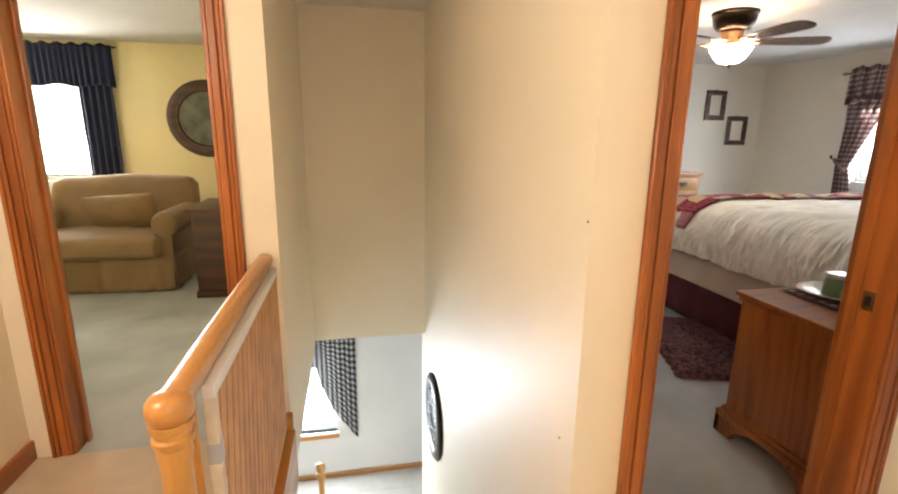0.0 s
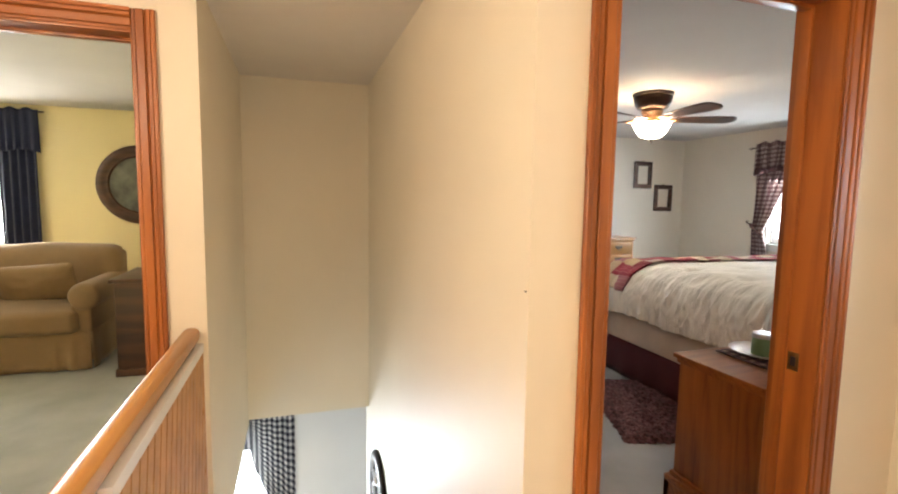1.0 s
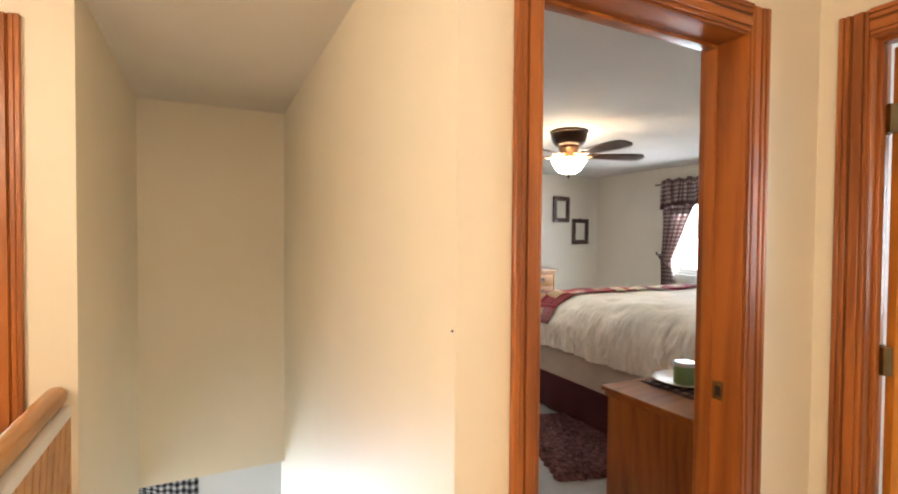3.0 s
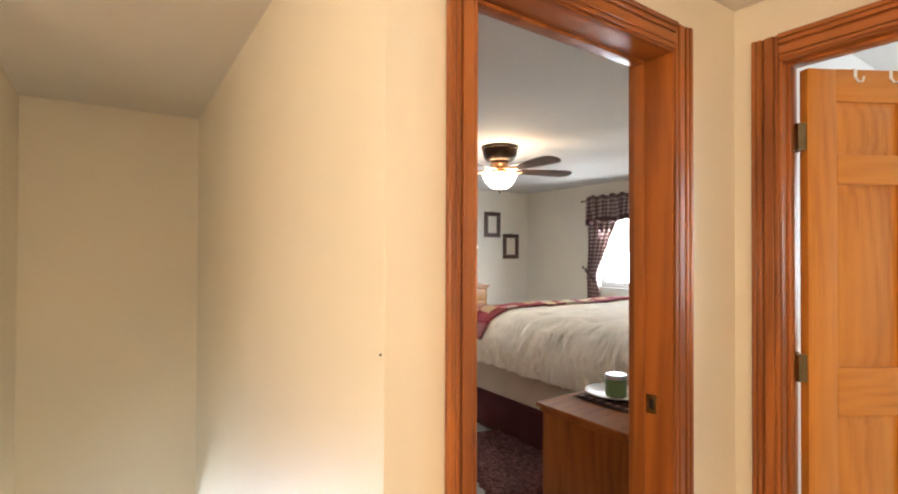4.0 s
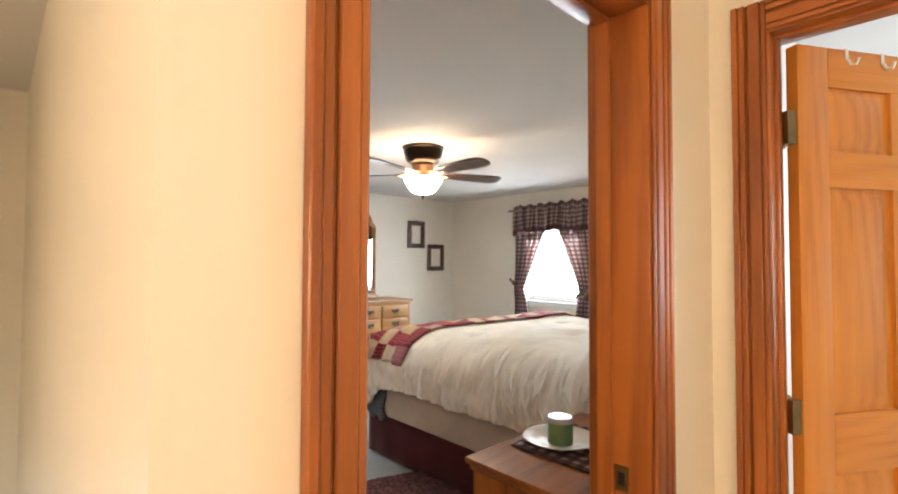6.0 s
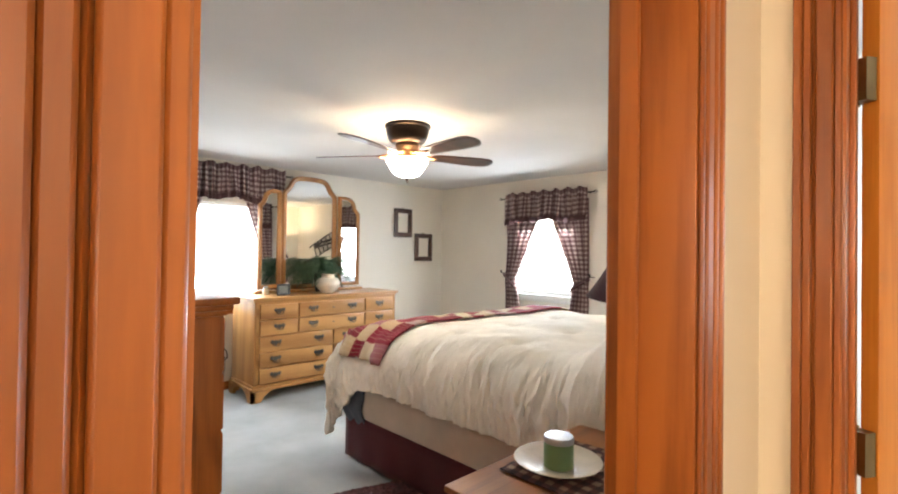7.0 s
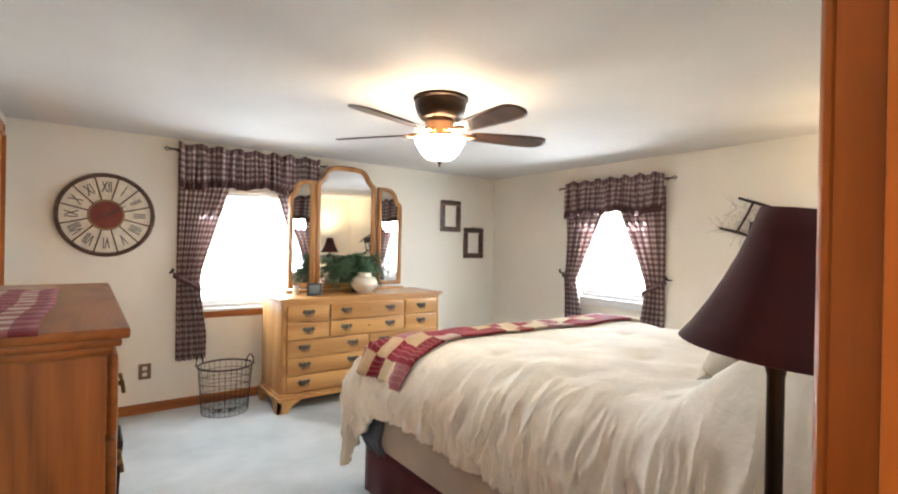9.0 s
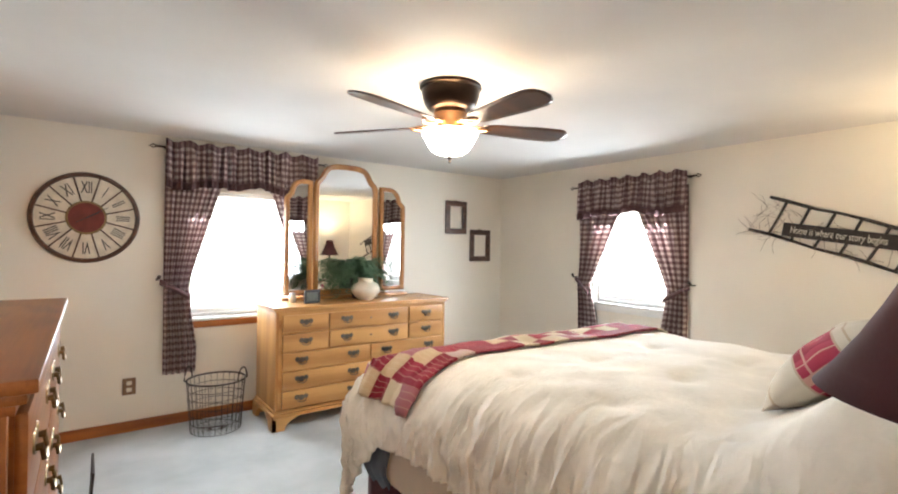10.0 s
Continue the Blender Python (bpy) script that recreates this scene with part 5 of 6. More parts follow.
for k in range(46):
    x = rnd.uniform(-0.62, 0.5) if k > 22 else rnd.uniform(-0.62, -0.40)
    y = rnd.choice((-0.14, -0.10, 0.05)) if k > 22 else rnd.uniform(-0.15, 0.1)
    p, d = Vector((x, y, 0.012)), Vector((rnd.uniform(-1, 0.2), rnd.uniform(-0.7, 0.6), rnd.uniform(0, 0.3)))
    pts = [p]
    for j in range(4):
        d = (d + Vector((rnd.uniform(-0.5, 0.5), rnd.uniform(-0.5, 0.5), rnd.uniform(-0.1, 0.1)))).normalized()
        nx = pts[-1] + d * 0.035
        nx.z = max(0.004, nx.z)
        pts.append(nx)
    tube(pts, [0.0016, 0.0014, 0.0012, 0.001, 0.0007], 4, tw)
part("twigs", tw, TWIG, lad, "dried twigs tucked into the ladder")


# ---------- wire basket ----------
bk = thing("wire_basket", (2.17, 5.93, 0), "round dark wire basket with two handles on the carpet", "basket")
RT, RB, HB = 0.215, 0.185, 0.40


def ring(r, z, n=40):
    return [(r * math.cos(2 * math.pi * k / n), r * math.sin(2 * math.pi * k / n), z) for k in range(n)]


part("rim", tube(ring(RT, HB), 0.007, 8, None, True), IRON, bk)
for k, z in enumerate((0.006, 0.075, 0.14, 0.205, 0.27, 0.335)):
    part("hoop", tube(ring(RB + (RT - RB) * z / HB, z), 0.0024, 5, None, True), IRON, bk)
for k in range(28):
    a = 2 * math.pi * k / 28
    c, s = math.cos(a), math.sin(a)
    part("upright", tube([(RT * c, RT * s, HB), (RB * c, RB * s, 0.006), (0.03 * c, 0.03 * s, 0.004)], 0.002, 5), IRON, bk)
part("hub", tube(ring(0.035, 0.005, 16), 0.003, 5, None, True), IRON, bk)
for a in (radians(150), radians(-40)):
    c, s = math.cos(a), math.sin(a)
    pts = [(RT * c - s * 0.075 * math.cos(t), RT * s + c * 0.075 * math.cos(t), HB + 0.10 * math.sin(t)) for t in [math.pi * k / 12 for k in range(13)]]
    part("handle", tube(pts, 0.006, 6), IRON, bk)

# ---------- chest of drawers ----------
CH = 1.285
ch = thing("chest_of_drawers", (LX + 0.53, 3.29, 0), "brown oak chest of drawers with brass pulls", "chest of drawers", turn=90)
cw, cdp = 1.22, 0.50
bracket_base(ch, cw, cdp, 0.09, OAK_X)
part("side", boxes((-cw / 2, -cw / 2 + 0.022, 0, cdp, 0.145, CH - 0.06), bevel=0.002), OAK_Z, ch)
part("side", boxes((cw / 2 - 0.022, cw / 2, 0, cdp, 0.145, CH - 0.06), bevel=0.002), OAK_Z, ch)
part("back", boxes((-cw / 2 + 0.022, cw / 2 - 0.022, cdp - 0.012, cdp, 0.145, CH - 0.06)), OAK_Z, ch)
part("face_frame", boxes((-cw / 2 + 0.022, cw / 2 - 0.022, 0.003, 0.02, 0.145, CH - 0.06)), OAK_X, ch)
part("top", boxes((-cw / 2 - 0.035, cw / 2 + 0.035, -0.04, cdp + 0.005, CH - 0.024, CH), bevel=0.007), OAK_X, ch, "moulded oak top with a soft shine")
part("moulding", boxes((-cw / 2 - 0.022, cw / 2 + 0.022, -0.026, cdp, CH - 0.042, CH - 0.024), (-cw / 2 - 0.010, cw / 2 + 0.010, -0.012, cdp, CH - 0.06, CH - 0.042), bevel=0.007), OAK_X, ch)
zz = [0.155, 0.40, 0.63, 0.84, 1.03, 1.22]
for k, (a, b) in enumerate(zip(zz, zz[1:])):
    cuts = [-cw / 2 + 0.04, cw / 2 - 0.04] if k < 3 else [-cw / 2 + 0.04, 0, cw / 2 - 0.04]
    for p, q in zip(cuts, cuts[1:]):
        p, q = p + 0.008, q - 0.008
        drawer(ch, p, q, a + 0.006, b - 0.008, 0.003, OAK_X, [p + 0.2 * (q - p), q - 0.2 * (q - p)], False, 1.5, BRASS)


def cloth_runner(name, loc, x0, x1, y0, y1, drop, mat, label, turn=0.0, hang="x"):
    """A flat runner with softly hanging ends; hang along x."""
    def f(s, t):
        ln = (x1 - x0) + 2 * drop
        u = s * ln - drop
        x = x0 + min(max(u, 0), x1 - x0)
        over = max(0, -u, u - (x1 - x0))
        sg_ = -1 if u < 0 else 1
        return x + sg_ * (0.008 if over else 0) + (sg_ * min(over, 0.008)), y0 + (y1 - y0) * t + 0.006 * math.sin(s * 9), 0.004 + 0.002 * math.sin(s * 21 + t * 8) ** 2 - max(0, over - 0.006)
    bm = sheet(60, 14, f, lambda s, t: (s * (x1 - x0 + 2 * drop), t * (y1 - y0)))
    ob = mesh_object(name, bm, mat, 0.003)
    ob.matrix_basis = pose(*loc, 0, 0, turn)
    return tagged(ob, label, "table runner")


cloth_runner("chest_runner", (LX + 0.53, 3.29, CH + 0.001), -cw / 2 - 0.036, cw / 2 - 0.28, 0.11, 0.44, 0.012, PLAID, "burgundy and cream check runner on the chest of drawers", 90)
rm = thing("remote_control", (0.85, 2.80, CH + 0.0085), "black and grey remote control on the runner", "remote control", turn=64)
part("body", boxes((-0.085, 0.085, -0.022, 0.022, 0, 0.022), bevel=0.006), BLACK, rm)
part("end_cap", boxes((0.085, 0.098, -0.021, 0.021, 0.001, 0.021), bevel=0.004), GREY_PLASTIC, rm)
for k in range(8):
    part("button", boxes((-0.07 + 0.018 * k, -0.059 + 0.018 * k, -0.006, 0.006, 0.022, 0.0245), bevel=0.001), GREY_PLASTIC, rm)

mr = thing("magazine_rack", (1.27, 4.72, 0), "dark wire magazine rack on the carpet beside the chest", "magazine rack")
for x in (-0.07, 0.07):
    bm = tube([(x, -0.14, 0.01), (x * 1.3, -0.14, 0.37), (x * 1.3, 0.14, 0.37), (x, 0.14, 0.01)], 0.006, 6, None, True)
    part("side_frame", bm, IRON, mr)
    for k in range(9):
        y = -0.11 + 0.0275 * k
        part("wire", tube([(x, y, 0.01), (x * 1.3, y, 0.37)], 0.0022, 5), IRON, mr)
for y in (-0.13, 0.0, 0.13):
    part("base_wire", tube([(-0.07, y, 0.008), (0.07, y, 0.008)], 0.004, 6), IRON, mr)

# closet door on the chest wall
cl = door_frame("door_4", "x", LX - 0.0, LX + 0.0, 5.15, 5.98, 2.18, "stained wooden closet frame", (False, True))
part("closet_panel", boxes((LX + 0.001, LX + 0.010, 5.15, 5.98, 0.01, 2.18)), PINE, cl, "plain wooden closet door")

# ---------- nightstand ----------
NX0, NX1, NY0, NY1, NH = 1.72, 2.47, 1.56, 2.11, 0.725
ns = thing("nightstand", ((NX0 + NX1) / 2, NY1, 0), "reddish brown oak nightstand on bracket feet", "nightstand", turn=180)
nw, nd = NX1 - NX0, NY1 - NY0
bracket_base(ns, nw, nd, 0.085, OAK_X)
part("side", boxes((-nw / 2, -nw / 2 + 0.02, 0, nd, 0.14, NH - 0.045), bevel=0.002), OAK_Z, ns)
part("side", boxes((nw / 2 - 0.02, nw / 2, 0, nd, 0.14, NH - 0.045), bevel=0.002), OAK_Z, ns)
part("back", boxes((-nw / 2 + 0.02, nw / 2 - 0.02, nd - 0.01, nd, 0.14, NH - 0.045)), OAK_Z, ns)
part("face_frame", boxes((-nw / 2 + 0.02, nw / 2 - 0.02, 0.003, 0.018, 0.14, NH - 0.045)), OAK_X, ns)
part("top", boxes((-nw / 2 - 0.022, nw / 2 + 0.022, -0.025, nd + 0.003, NH - 0.022, NH), bevel=0.006), OAK_X, ns)
part("moulding", boxes((-nw / 2 - 0.010, nw / 2 + 0.010, -0.012, nd, NH - 0.045, NH - 0.022), bevel=0.006), OAK_X, ns)
for a, b in ((0.15, 0.32), (0.33, 0.50), (0.51, 0.67)):
    drawer(ns, -nw / 2 + 0.035, nw / 2 - 0.035, a, b, 0.003, OAK_X, [-0.18, 0.18], False, 1.2, BRASS)
cloth_runner("nightstand_mat", (2.10, 1.62, NH + 0.001), -0.20, 0.20, 0.0, 0.46, 0.0, DARK_PLAID, "dark woven plaid mat on the nightstand")
pl = solid("plate", lathe([(0, 0), (0.075, 0), (0.08, 0.004), (0.10, 0.010), (0.142, 0.020), (0.145, 0.023), (0.14, 0.024), (0.10, 0.015), (0.07, 0.009), (0, 0.008)], 48), CERAMIC, "pale cream ceramic plate under the candle", "plate", "")
pl.matrix_basis = pose(2.06, 1.965, NH + 0.009)
cn = thing("candle", (2.035, 1.945, NH + 0.018), "green jar candle with a metal lid on a plate", "candle")
part("jar", lathe([(0, 0), (0.044, 0), (0.048, 0.004), (0.048, 0.078), (0.045, 0.082), (0, 0.082)], 36), GREEN_WAX, cn)
part("lid", lathe([(0, 0.082), (0.0475, 0.082), (0.0485, 0.085), (0.0485, 0.098), (0.046, 0.102), (0.0, 0.103)], 36), LID, cn, "brushed metal lid")

# bedside lamp
lp = thing("table_lamp", (2.285, 1.795, NH), "table lamp with burgundy bell shade and dark metal stem", "lamp")
part("base", lathe([(0, 0), (0.082, 0), (0.085, 0.008), (0.075, 0.018), (0.04, 0.028), (0.022, 0.05), (0, 0.05)], 32), BRONZE, lp)
part("stem", lathe([(0, 0.04), (0.020, 0.04), (0.017, 0.06), (0.0155, 0.09), (0.0155, 0.50), (0.02, 0.52), (0.014, 0.54), (0.014, 0.70), (0, 0.70)], 24), BRONZE, lp)
prof = [(0.172, 0.57), (0.150, 0.603), (0.125, 0.65), (0.103, 0.70), (0.084, 0.75), (0.069, 0.80), (0.057, 0.85)]
shade = part("shade", lathe(prof, 48), SHADE_CLOTH, lp, "burgundy fabric bell shade", 0.003)
part("harp", tube([(0, 0.02, 0.60), (0, 0.05, 0.68), (0, 0.03, 0.80), (0, 0, 0.83), (0, -0.03, 0.80), (0, -0.05, 0.68), (0, -0.02, 0.60)], 0.002, 5), BRASS, lp)

# matching lamp on a small table beyond the bed, seen in the dresser mirror
lit = copy_thing(lp, pose(4.98, 1.825, NH))
tagged(lit, "lit table lamp with burgundy bell shade and dark metal stem")
BULB = [(0.012, 0.695), (0.016, 0.715), (0.022, 0.73), (0.012, 0.75), (0, 0.753)]
part("bulb", lathe(BULB, 16), BOWL, lit, "glowing bulb")
part("bulb", lathe(BULB, 16), CERAMIC, lp, "unlit white bulb")
tagged(lp, "unlit table lamp with a burgundy bell shade knocked askew")
shade.matrix_basis = pose(0, 0, 0.59) @ Matrix.Rotation(math.radians(6), 4, (0.946, 0.324, 0)) @ pose(0, 0, -0.61)
bt = thing("bedside_table", (5.16, 1.825, 0), "small reddish brown wooden table beside the bed", "table")
part("tabletop", boxes((-0.26, 0.30, -0.22, 0.22, NH - 0.03, NH), bevel=0.006), OAK_X, bt)
part("apron", boxes((-0.22, 0.26, -0.19, 0.19, NH - 0.13, NH - 0.031), bevel=0.003), OAK_X, bt)
for _x in (-0.23, 0.23):
    for _y in (-0.18, 0.14):
        part("leg", boxes((_x, _x + 0.04, _y, _y + 0.04, 0.0, NH - 0.131), bevel=0.004), OAK_X, bt)

# rug beside the bed
rnd = random.Random(3)


def rug_f(s, t):
    e = min(s, 1 - s, t, 1 - t)
    return 0.80 * (s - 0.5) + 0.012 * rnd.uniform(-1, 1), 1.0 * (t - 0.5) + 0.012 * rnd.uniform(-1, 1), 0.004 + (0.024 + 0.012 * rnd.random()) * min(1, e / 0.03)


rg = mesh_object("bedside_rug", sheet(70, 130, rug_f), RUG)
rg.matrix_basis = pose(2.375, 2.97, 0, 0, 0, -18)
tagged(rg, "shaggy burgundy and grey rug beside the bed", "rug")

# ---------- hall: handrail, newel, gate ----------
GX = -0.435
rl = thing("stair_railing", (GX, 1.27, 0), "oak newel post and handrail beside the stairwell", "railing")
part("newel_post", lathe([(0, 0.0), (0.046, 0.0), (0.046, 0.18), (0.034, 0.21), (0.042, 0.26), (0.038, 0.40), (0.032, 0.62), (0.031, 0.74), (0.036, 0.76), (0.034, 0.78), (0.041, 0.79), (0.041, 0.803), (0.036, 0.808), (0.036, 0.818), (0.043, 0.825), (0.043, 0.84), (0, 0.84)], 28), RAIL_POST, rl, "turned oak newel post")
part("newel_cap", lathe([(0, 0.835), (0.034, 0.835), (0.043, 0.846), (0.047, 0.862), (0.045, 0.880), (0.036, 0.893), (0.018, 0.900), (0, 0.901)], 28), RAIL_WOOD, rl)
prof_r = [(-0.029, 0), (-0.032, 0.02), (-0.028, 0.038), (-0.014, 0.048), (0.014, 0.048), (0.028, 0.038), (0.032, 0.02), (0.029, 0), (0.018, -0.006), (-0.018, -0.006)]
bm = bmesh.new()
ra = [[bm.verts.new((x, y, 0.85 + z)) for x, z in prof_r] for y in (0.0, 0.6, 1.203)]
for a, b in zip(ra, ra[1:]):
    for k in range(len(prof_r)):
        bm.faces.new((a[k], a[(k + 1) % len(prof_r)], b[(k + 1) % len(prof_r)], b[k]))
part("handrail", bm, RAIL_WOOD, rl, "rounded oak handrail")
for k in range(9):
    y = 0.12 + 0.118 * k
    part("baluster", lathe([(0, 0.014), (0.014, 0.014), (0.014, 0.12), (0.010, 0.15), (0.016, 0.24), (0.012, 0.5), (0.009, 0.7), (0.012, 0.84), (0, 0.845)], 12, (0, y, 0)), RAIL_POST, rl)

gt = thing("lattice_gate", (GX + 0.036, 1.40, 0.03), "folded wooden lattice gate with a white top bar against the railing", "gate")
part("top_bar", boxes((-0.014, 0.014, 0, 1.04, 0.775, 0.812), bevel=0.003), WHITE, gt, "white painted top bar")
part("bottom_bar", boxes((-0.012, 0.012, 0, 1.04, 0.02, 0.05), bevel=0.003), SLAT_WOOD, gt)
part("end_post", boxes((-0.014, 0.014, 0.0, 0.028, 0.0, 0.775), bevel=0.003), CREAM_PAINT, gt, "pale end post")
part("post_bracket", boxes((-0.016, 0.016, -0.002, 0.03, 0.60, 0.655), bevel=0.002), GREY_PLASTIC, gt, "grey plastic bracket")
part("end_post", boxes((-0.012, 0.012, 1.012, 1.04, 0.05, 0.775), bevel=0.003), SLAT_WOOD, gt)
for side, x in ((1, 0.0045), (-1, 0.0020)):
    n = 18
    for k in range(-4, n):
        y0 = 0.03 + 0.066 * k
        ya, yb = (y0, y0 + 0.19) if side > 0 else (y0 + 0.19, y0)
        lo, hi = 0.05, 0.775
        pts = []
        for s in (0.0, 1.0):
            pts.append((ya + (yb - ya) * s, lo + (hi - lo) * s))
        (p, za), (q, zb) = pts

        def clip(p, za, q, zb):
            for lim, sgn in ((0.028, 1), (1.012, -1)):
                if sgn * (p - lim) < 0 and sgn * (q - lim) < 0:
                    return None
                if sgn * (p - lim) < 0:
                    za, p = za + (zb - za) * (lim - p) / (q - p), lim
                if sgn * (q - lim) < 0:
                    zb, q = za + (zb - za) * (lim - p) / (q - p), lim
            return p, za, q, zb
        c = clip(p, za, q, zb)
        if not c or abs(c[3] - c[1]) < 0.06:
            continue
        p, za, q, zb = c
        bm = bmesh.new()
        w = 0.0255
        vs = [bm.verts.new((x + dx, y + dy, z)) for dx in (0, 0.007) for y, z, dy in ((p, za, -w), (p, za, w), (q, zb, w), (q, zb, -w))]
        for f in ((0, 1, 2, 3), (7, 6, 5, 4), (0, 4, 5, 1), (1, 5, 6, 2), (2, 6, 7, 3), (3, 7, 4, 0)):
            bm.faces.new([vs[i] for i in f])
        part("slat", bm, SLAT_WOOD, gt)

nl = thing("wall_nail", (WX1 - 0.001, 1.362, 1.215), "small dark nail in the wall", "nail")
part("head", lathe([(0, 0), (0.0026, 0), (0.0022, 0.003), (0, 0.004)], 10), IRON, nl).matrix_basis = pose(0, 0, 0, 0, -90, 0)

copy_thing(nl, pose(WX1 - 0.001, 1.432, 0.567))

# round plaque in the stairwell
pq = thing("round_plaque", (WX1 - 0.001, 3.52, -0.66), "round dark frame with silvery scrolled relief on the stair wall", "wall plaque")
pq.matrix_basis = pose(WX1 - 0.002, 3.52, -0.66, 0, -90, 0)
part("ring", lathe([(0.22, 0), (0.315, 0), (0.32, 0.015), (0.30, 0.032), (0.255, 0.036), (0.235, 0.024), (0.22, 0.02)], 56), BRONZE, pq)
part("ground", lathe([(0, 0.004), (0.225, 0.004), (0.225, 0.010), (0, 0.010)], 40), INK, pq)
sc = bmesh.new()
for k in range(8):
    a0 = 2 * math.pi * k / 8
    pts = []
    for j in range(20):
        t = j / 19
        rr = 0.045 * (1 - 0.8 * t)
        ph_ = a0 + t * 9
        cx_, cy_ = 0.14 * math.cos(a0), 0.14 * math.sin(a0)
        pts.append((cx_ + rr * 1.4 * math.cos(ph_), cy_ + rr * 1.4 * math.sin(ph_), 0.017))
    tube(pts, 0.009, 6, sc)
part("scrolls", sc, LID, pq, "silvery scrolled relief")

# hall ceiling light, out of view
hl = thing("ceiling_light", (HALL_LAMPS[0][0], HALL_LAMPS[0][1], HC), "unseen brass ceiling light on a short stem, assumed in the hall", "ceiling light", "hall ceiling lights")
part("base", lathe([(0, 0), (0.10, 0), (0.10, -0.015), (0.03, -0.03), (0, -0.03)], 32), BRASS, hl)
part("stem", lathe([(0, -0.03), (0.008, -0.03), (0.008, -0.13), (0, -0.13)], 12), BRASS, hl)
# made-up second fixture to go with the added fill lamp
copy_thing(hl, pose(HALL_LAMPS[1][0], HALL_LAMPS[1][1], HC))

# ---------- lower hall ----------
lc = thing("check_curtain", (0, 5.46, 0), "black and white check curtain at the lower window", "curtain")


def low_f(s, t):
    x = -1.42 + 1.36 * s
    z = -0.80 - (0.36 + 0.94 * max(0.0, (s - 0.68) / 0.32) ** 0.6) * t
    return x, 0.014 * math.sin(s * 70 + 2 * math.sin(3 * t)), z


part("panel", sheet(90, 26, low_f, lambda s, t: (2.0 * s, 1.25 * t)), BLACK_CHECK, lc, "", 0.002)
part("rod", tube([(-1.48, 0, -0.80), (0.0, 0, -0.80)], 0.008, 8), IRON, lc)
lw = thing("lower_newel", (-0.42, 4.42, LOW + 0.006), "oak newel post with a ball top", "newel post")
part("post", lathe([(0, 0), (0.042, 0), (0.042, 0.2), (0.03, 0.24), (0.036, 0.5), (0.026, 0.8), (0.04, 0.84), (0.04, 0.90), (0, 0.90)], 24), RAIL_POST, lw)
part("ball_top", lathe([(0.001, 0.90), (0.025, 0.90), (0.03, 0.91), (0.045, 0.935), (0.047, 0.955), (0.035, 0.985), (0.001, 0.995)], 24), RAIL_POST, lw)

# ---------- sitting room ----------
so = thing("loveseat", (-2.28, 4.90, 0), "tan upholstered loveseat with rolled arms and a pleated skirt", "sofa")
w2 = 0.64


def puff(bm, bulge, scale=3.0, seed=0.0):
    """Soft upholstery: pushes a finely cut block outwards, with slow unevenness."""
    lo = [min(v.co[k] for v in bm.verts) for k in range(3)]
    hi = [max(v.co[k] for v in bm.verts) for k in range(3)]
    for v in bm.verts:
        q = [2 * (v.co[k] - lo[k]) / (hi[k] - lo[k]) - 1 for k in range(3)]
        n = noise.noise(Vector((v.co.x * scale, v.co.y * scale, v.co.z * scale + seed)))
        for k in range(3):
            i, j = (k + 1) % 3, (k + 2) % 3
            v.co[k] += q[k] * (bulge * (1 - q[i] ** 2) * (1 - q[j] ** 2) + 0.010 * n)
    return bm


def block(x0, x1, y0, y1, z0, z1, bevel, cuts=5):
    bm = boxes((x0, x1, y0, y1, z0, z1))
    bmesh.ops.bevel(bm, geom=list(bm.edges), offset=bevel, segments=4, affect="EDGES", profile=0.6)
    bmesh.ops.subdivide_edges(bm, edges=[e for e in bm.edges if e.calc_length() > 0.1], cuts=cuts, use_grid_fill=True)
    return bm


part("base", boxes((-w2 + 0.01, w2 - 0.01, 0.05, 1.02, 0.06, 0.31), bevel=0.02), SOFA, so)


def skirt_f(s, t):
    pleat = sum(math.exp(-(((s - c) * 2 * w2) / 0.035) ** 2) for c in (0.03, 0.50, 0.80, 0.90, 0.97))
    return -w2 + 2 * w2 * s, 0.02 - 0.03 * t * (0.4 + min(1.0, pleat)) + 0.006 * t * math.sin(s * 40), 0.315 - 0.305 * t


part("skirt", sheet(110, 8, skirt_f), SOFA, so, "", 0.006)
for s in (-1, 1):
    part("side_skirt", sheet(40, 6, lambda a, t, s=s: (s * (w2 + 0.010 * t + 0.008 * t * math.sin(a * 24)), 0.02 + 1.0 * a, 0.315 - 0.305 * t)), SOFA, so, "", 0.006)
part("seat_cushion", puff(block(-w2 + 0.10, w2 - 0.10, -0.04, 0.70, 0.315, 0.50, 0.05), 0.030, 4.0, 1.0), SOFA, so, "plump seat cushion")
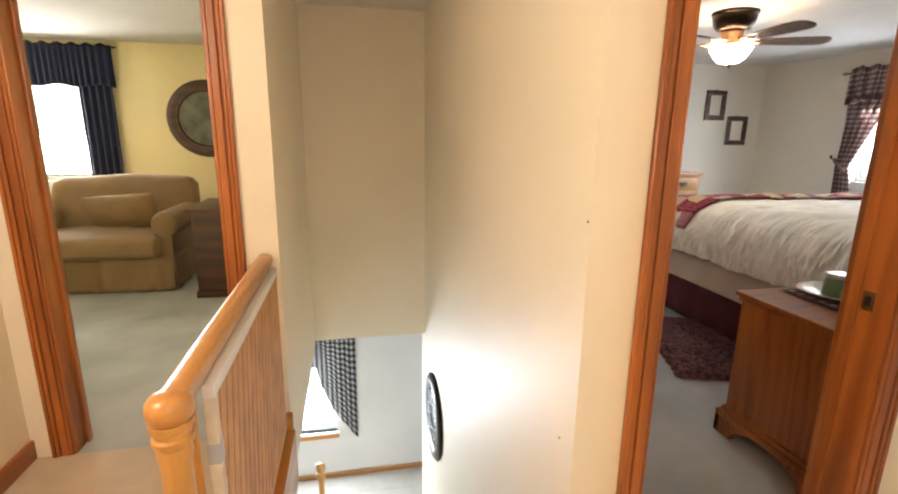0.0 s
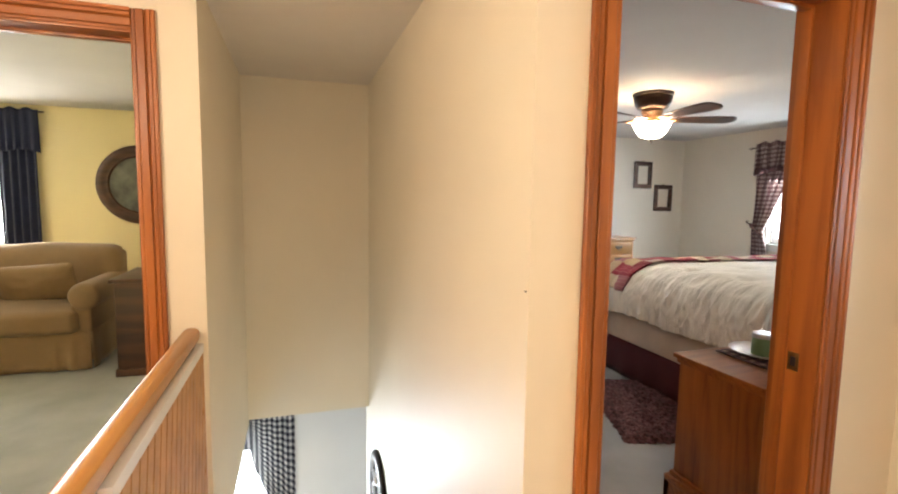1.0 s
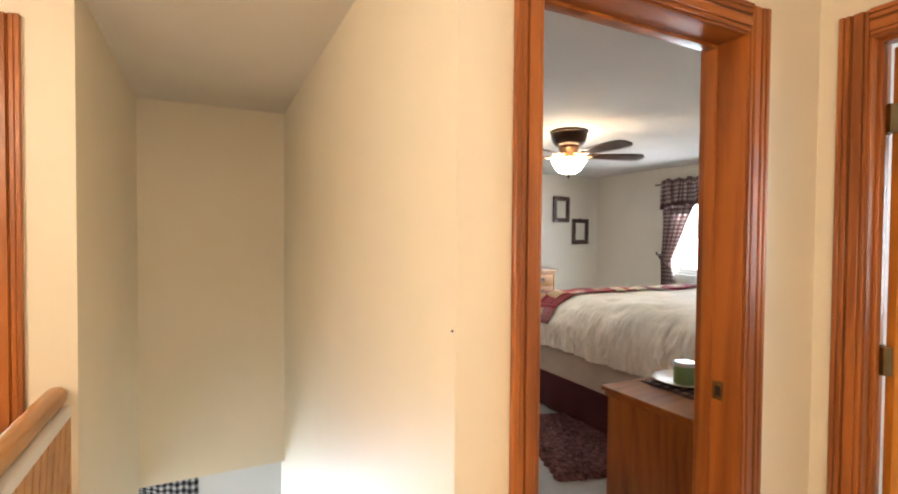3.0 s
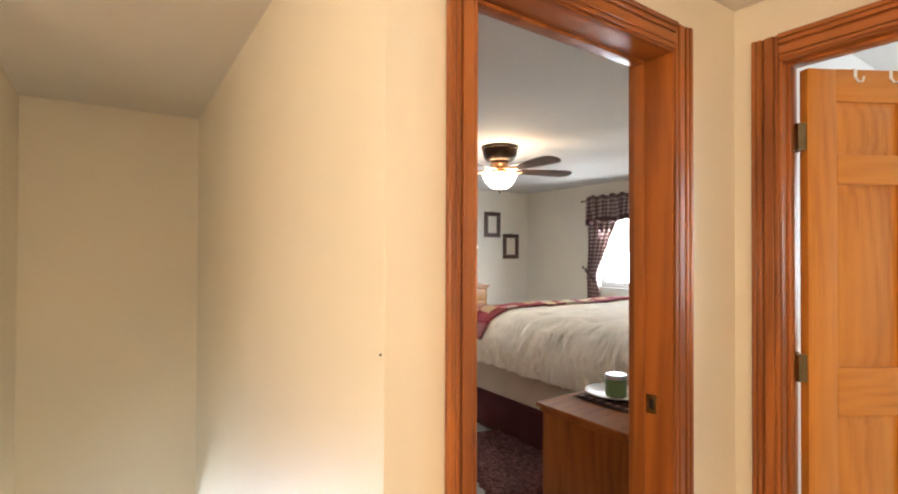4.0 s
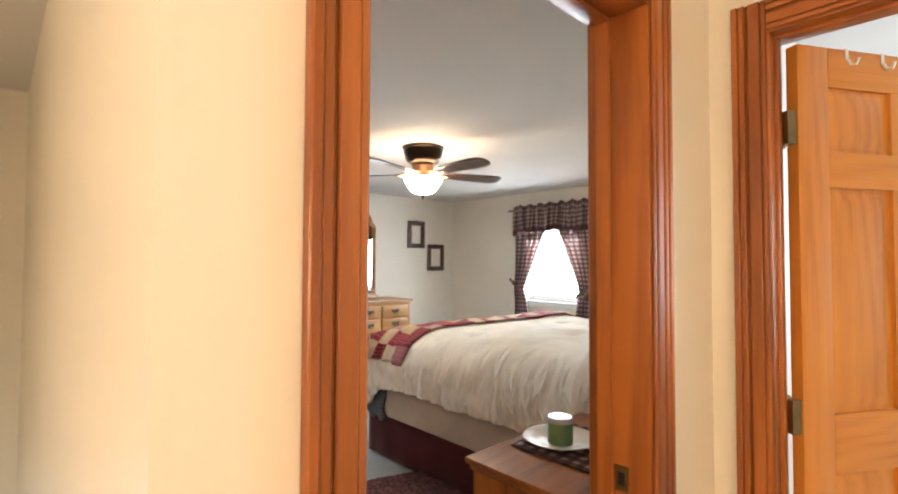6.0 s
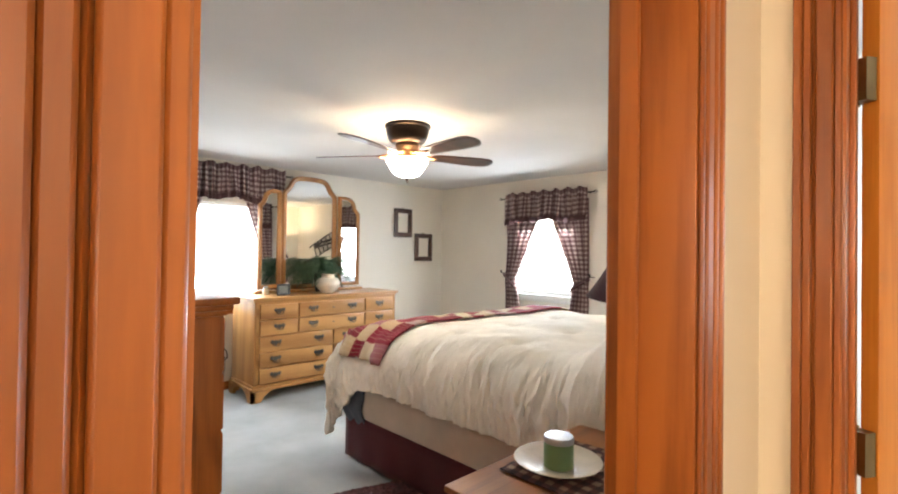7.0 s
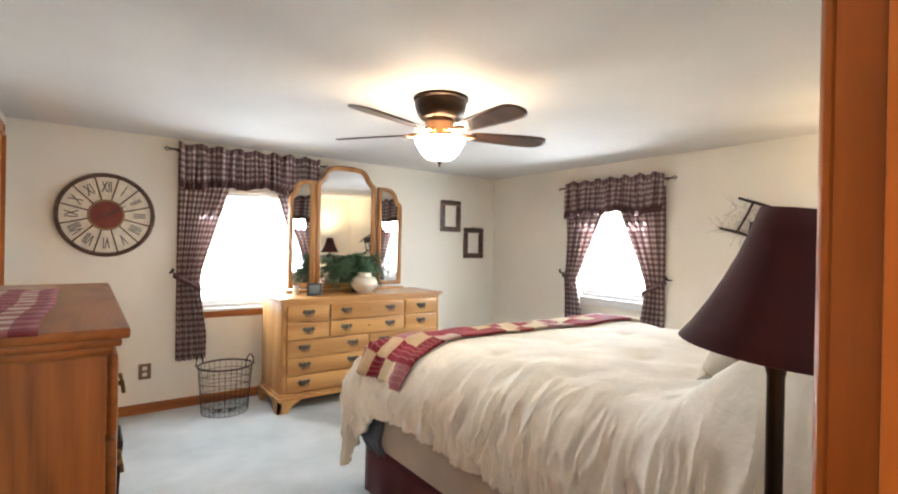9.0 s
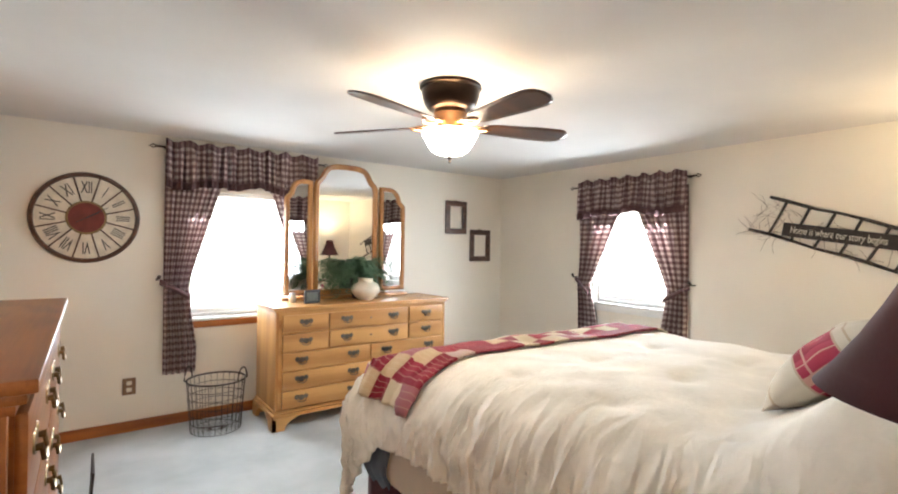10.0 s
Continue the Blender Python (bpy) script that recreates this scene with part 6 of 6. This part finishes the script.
for s in (-1, 1):
    bm = block(min(s * (w2 - 0.14), s * w2), max(s * (w2 - 0.14), s * w2), 0.03, 0.95, 0.30, 0.60, 0.02, 3)
    roll = lathe([(0.001, 0.0), (0.085, 0.0), (0.108, 0.02), (0.112, 0.06), (0.110, 0.5), (0.112, 0.90), (0.001, 0.92)], 26)
    bmesh.ops.rotate(roll, verts=roll.verts, cent=(0, 0, 0), matrix=Matrix.Rotation(radians(-90), 3, "X"))
    bmesh.ops.translate(roll, verts=roll.verts, vec=(s * (w2 - 0.045), 0.005, 0.605))
    for v in roll.verts:
        v.co.z += 0.008 * noise.noise(v.co * 4)
    part("arm_side", bm, SOFA, so)
    part("arm_roll", roll, SOFA, so, "rounded padded arm", 0, 60)
bm = puff(block(-w2 + 0.02, w2 - 0.02, 0.58, 0.90, 0.40, 0.945, 0.11, 6), 0.035, 3.0, 4.0)
for v in bm.verts:
    v.co.y += max(0.0, v.co.z - 0.40) * 0.28
    v.co.z += 0.02 * math.cos(v.co.x * 9.0) * max(0.0, v.co.z - 0.7)
part("back_cushion", bm, SOFA, so, "plump back cushion")
part("back", block(-w2 + 0.01, w2 - 0.01, 0.88, 1.06, 0.30, 0.90, 0.05, 3), SOFA, so)
cushion("lumbar_pillow", pose(-2.17, 5.36, 0.665, 24, -4, -6), 0.64, 0.36, 0.22, SOFA, "tan rectangular pillow on the loveseat")

nc = thing("navy_curtains", (0, 6.5, 0), "navy blue valance and long curtain at the sitting room window", "curtains")


def nv(s, t):
    return -4.15 + 1.63 * s, -0.085 + 0.011 * math.sin(s * 150 + 5 * math.sin(s * 9)) * (0.5 + t), 2.305 + 0.012 * math.sin(s * 75) * (t < 0.05) - (0.43 + 0.015 * math.sin(s * 26)) * t


part("valance", sheet(140, 10, nv), NAVY, nc, "", 0.003)
for x0, x1 in ((-2.90, -2.56), (-4.15, -3.75)):
    part("panel", sheet(40, 10, lambda s, t, x0=x0, x1=x1: (x0 + (x1 - x0) * s, -0.05 + 0.018 * math.sin(s * 30 + t), 2.25 - 2.18 * t)), NAVY, nc, "", 0.003)
part("rod", tube([(-4.2, -0.06, 2.28), (-2.48, -0.06, 2.28)], 0.009, 8), IRON, nc)

rp = thing("round_picture", (-1.64, 6.5, 1.555), "round dark framed landscape print on the yellow wall", "picture")
rp.matrix_basis = pose(-1.64, 6.497, 1.555, 90, 0, 0)
part("frame", lathe([(0.30, 0), (0.425, 0), (0.43, 0.02), (0.40, 0.045), (0.355, 0.05), (0.335, 0.03), (0.315, 0.034), (0.30, 0.015)], 56), DARK_WOOD, rp, "", 0, 60)
part("print", lathe([(0, 0.006), (0.305, 0.006), (0.305, 0.012), (0, 0.012)], 48), PICTURE, rp, "grey-green landscape print")

tb = thing("side_table", (-1.13, 4.98, 0), "dark brown wooden cabinet beside the loveseat", "side table")
part("top", boxes((-0.28, 0.28, -0.36, 0.36, 0.755, 0.785), bevel=0.006), DARK_WOOD, tb)
part("body", boxes((-0.25, 0.25, -0.33, 0.33, 0.06, 0.755), bevel=0.004), DARK_WOOD, tb)
part("plinth", boxes((-0.265, 0.265, -0.345, 0.345, 0.0, 0.06), bevel=0.006), DARK_WOOD, tb)
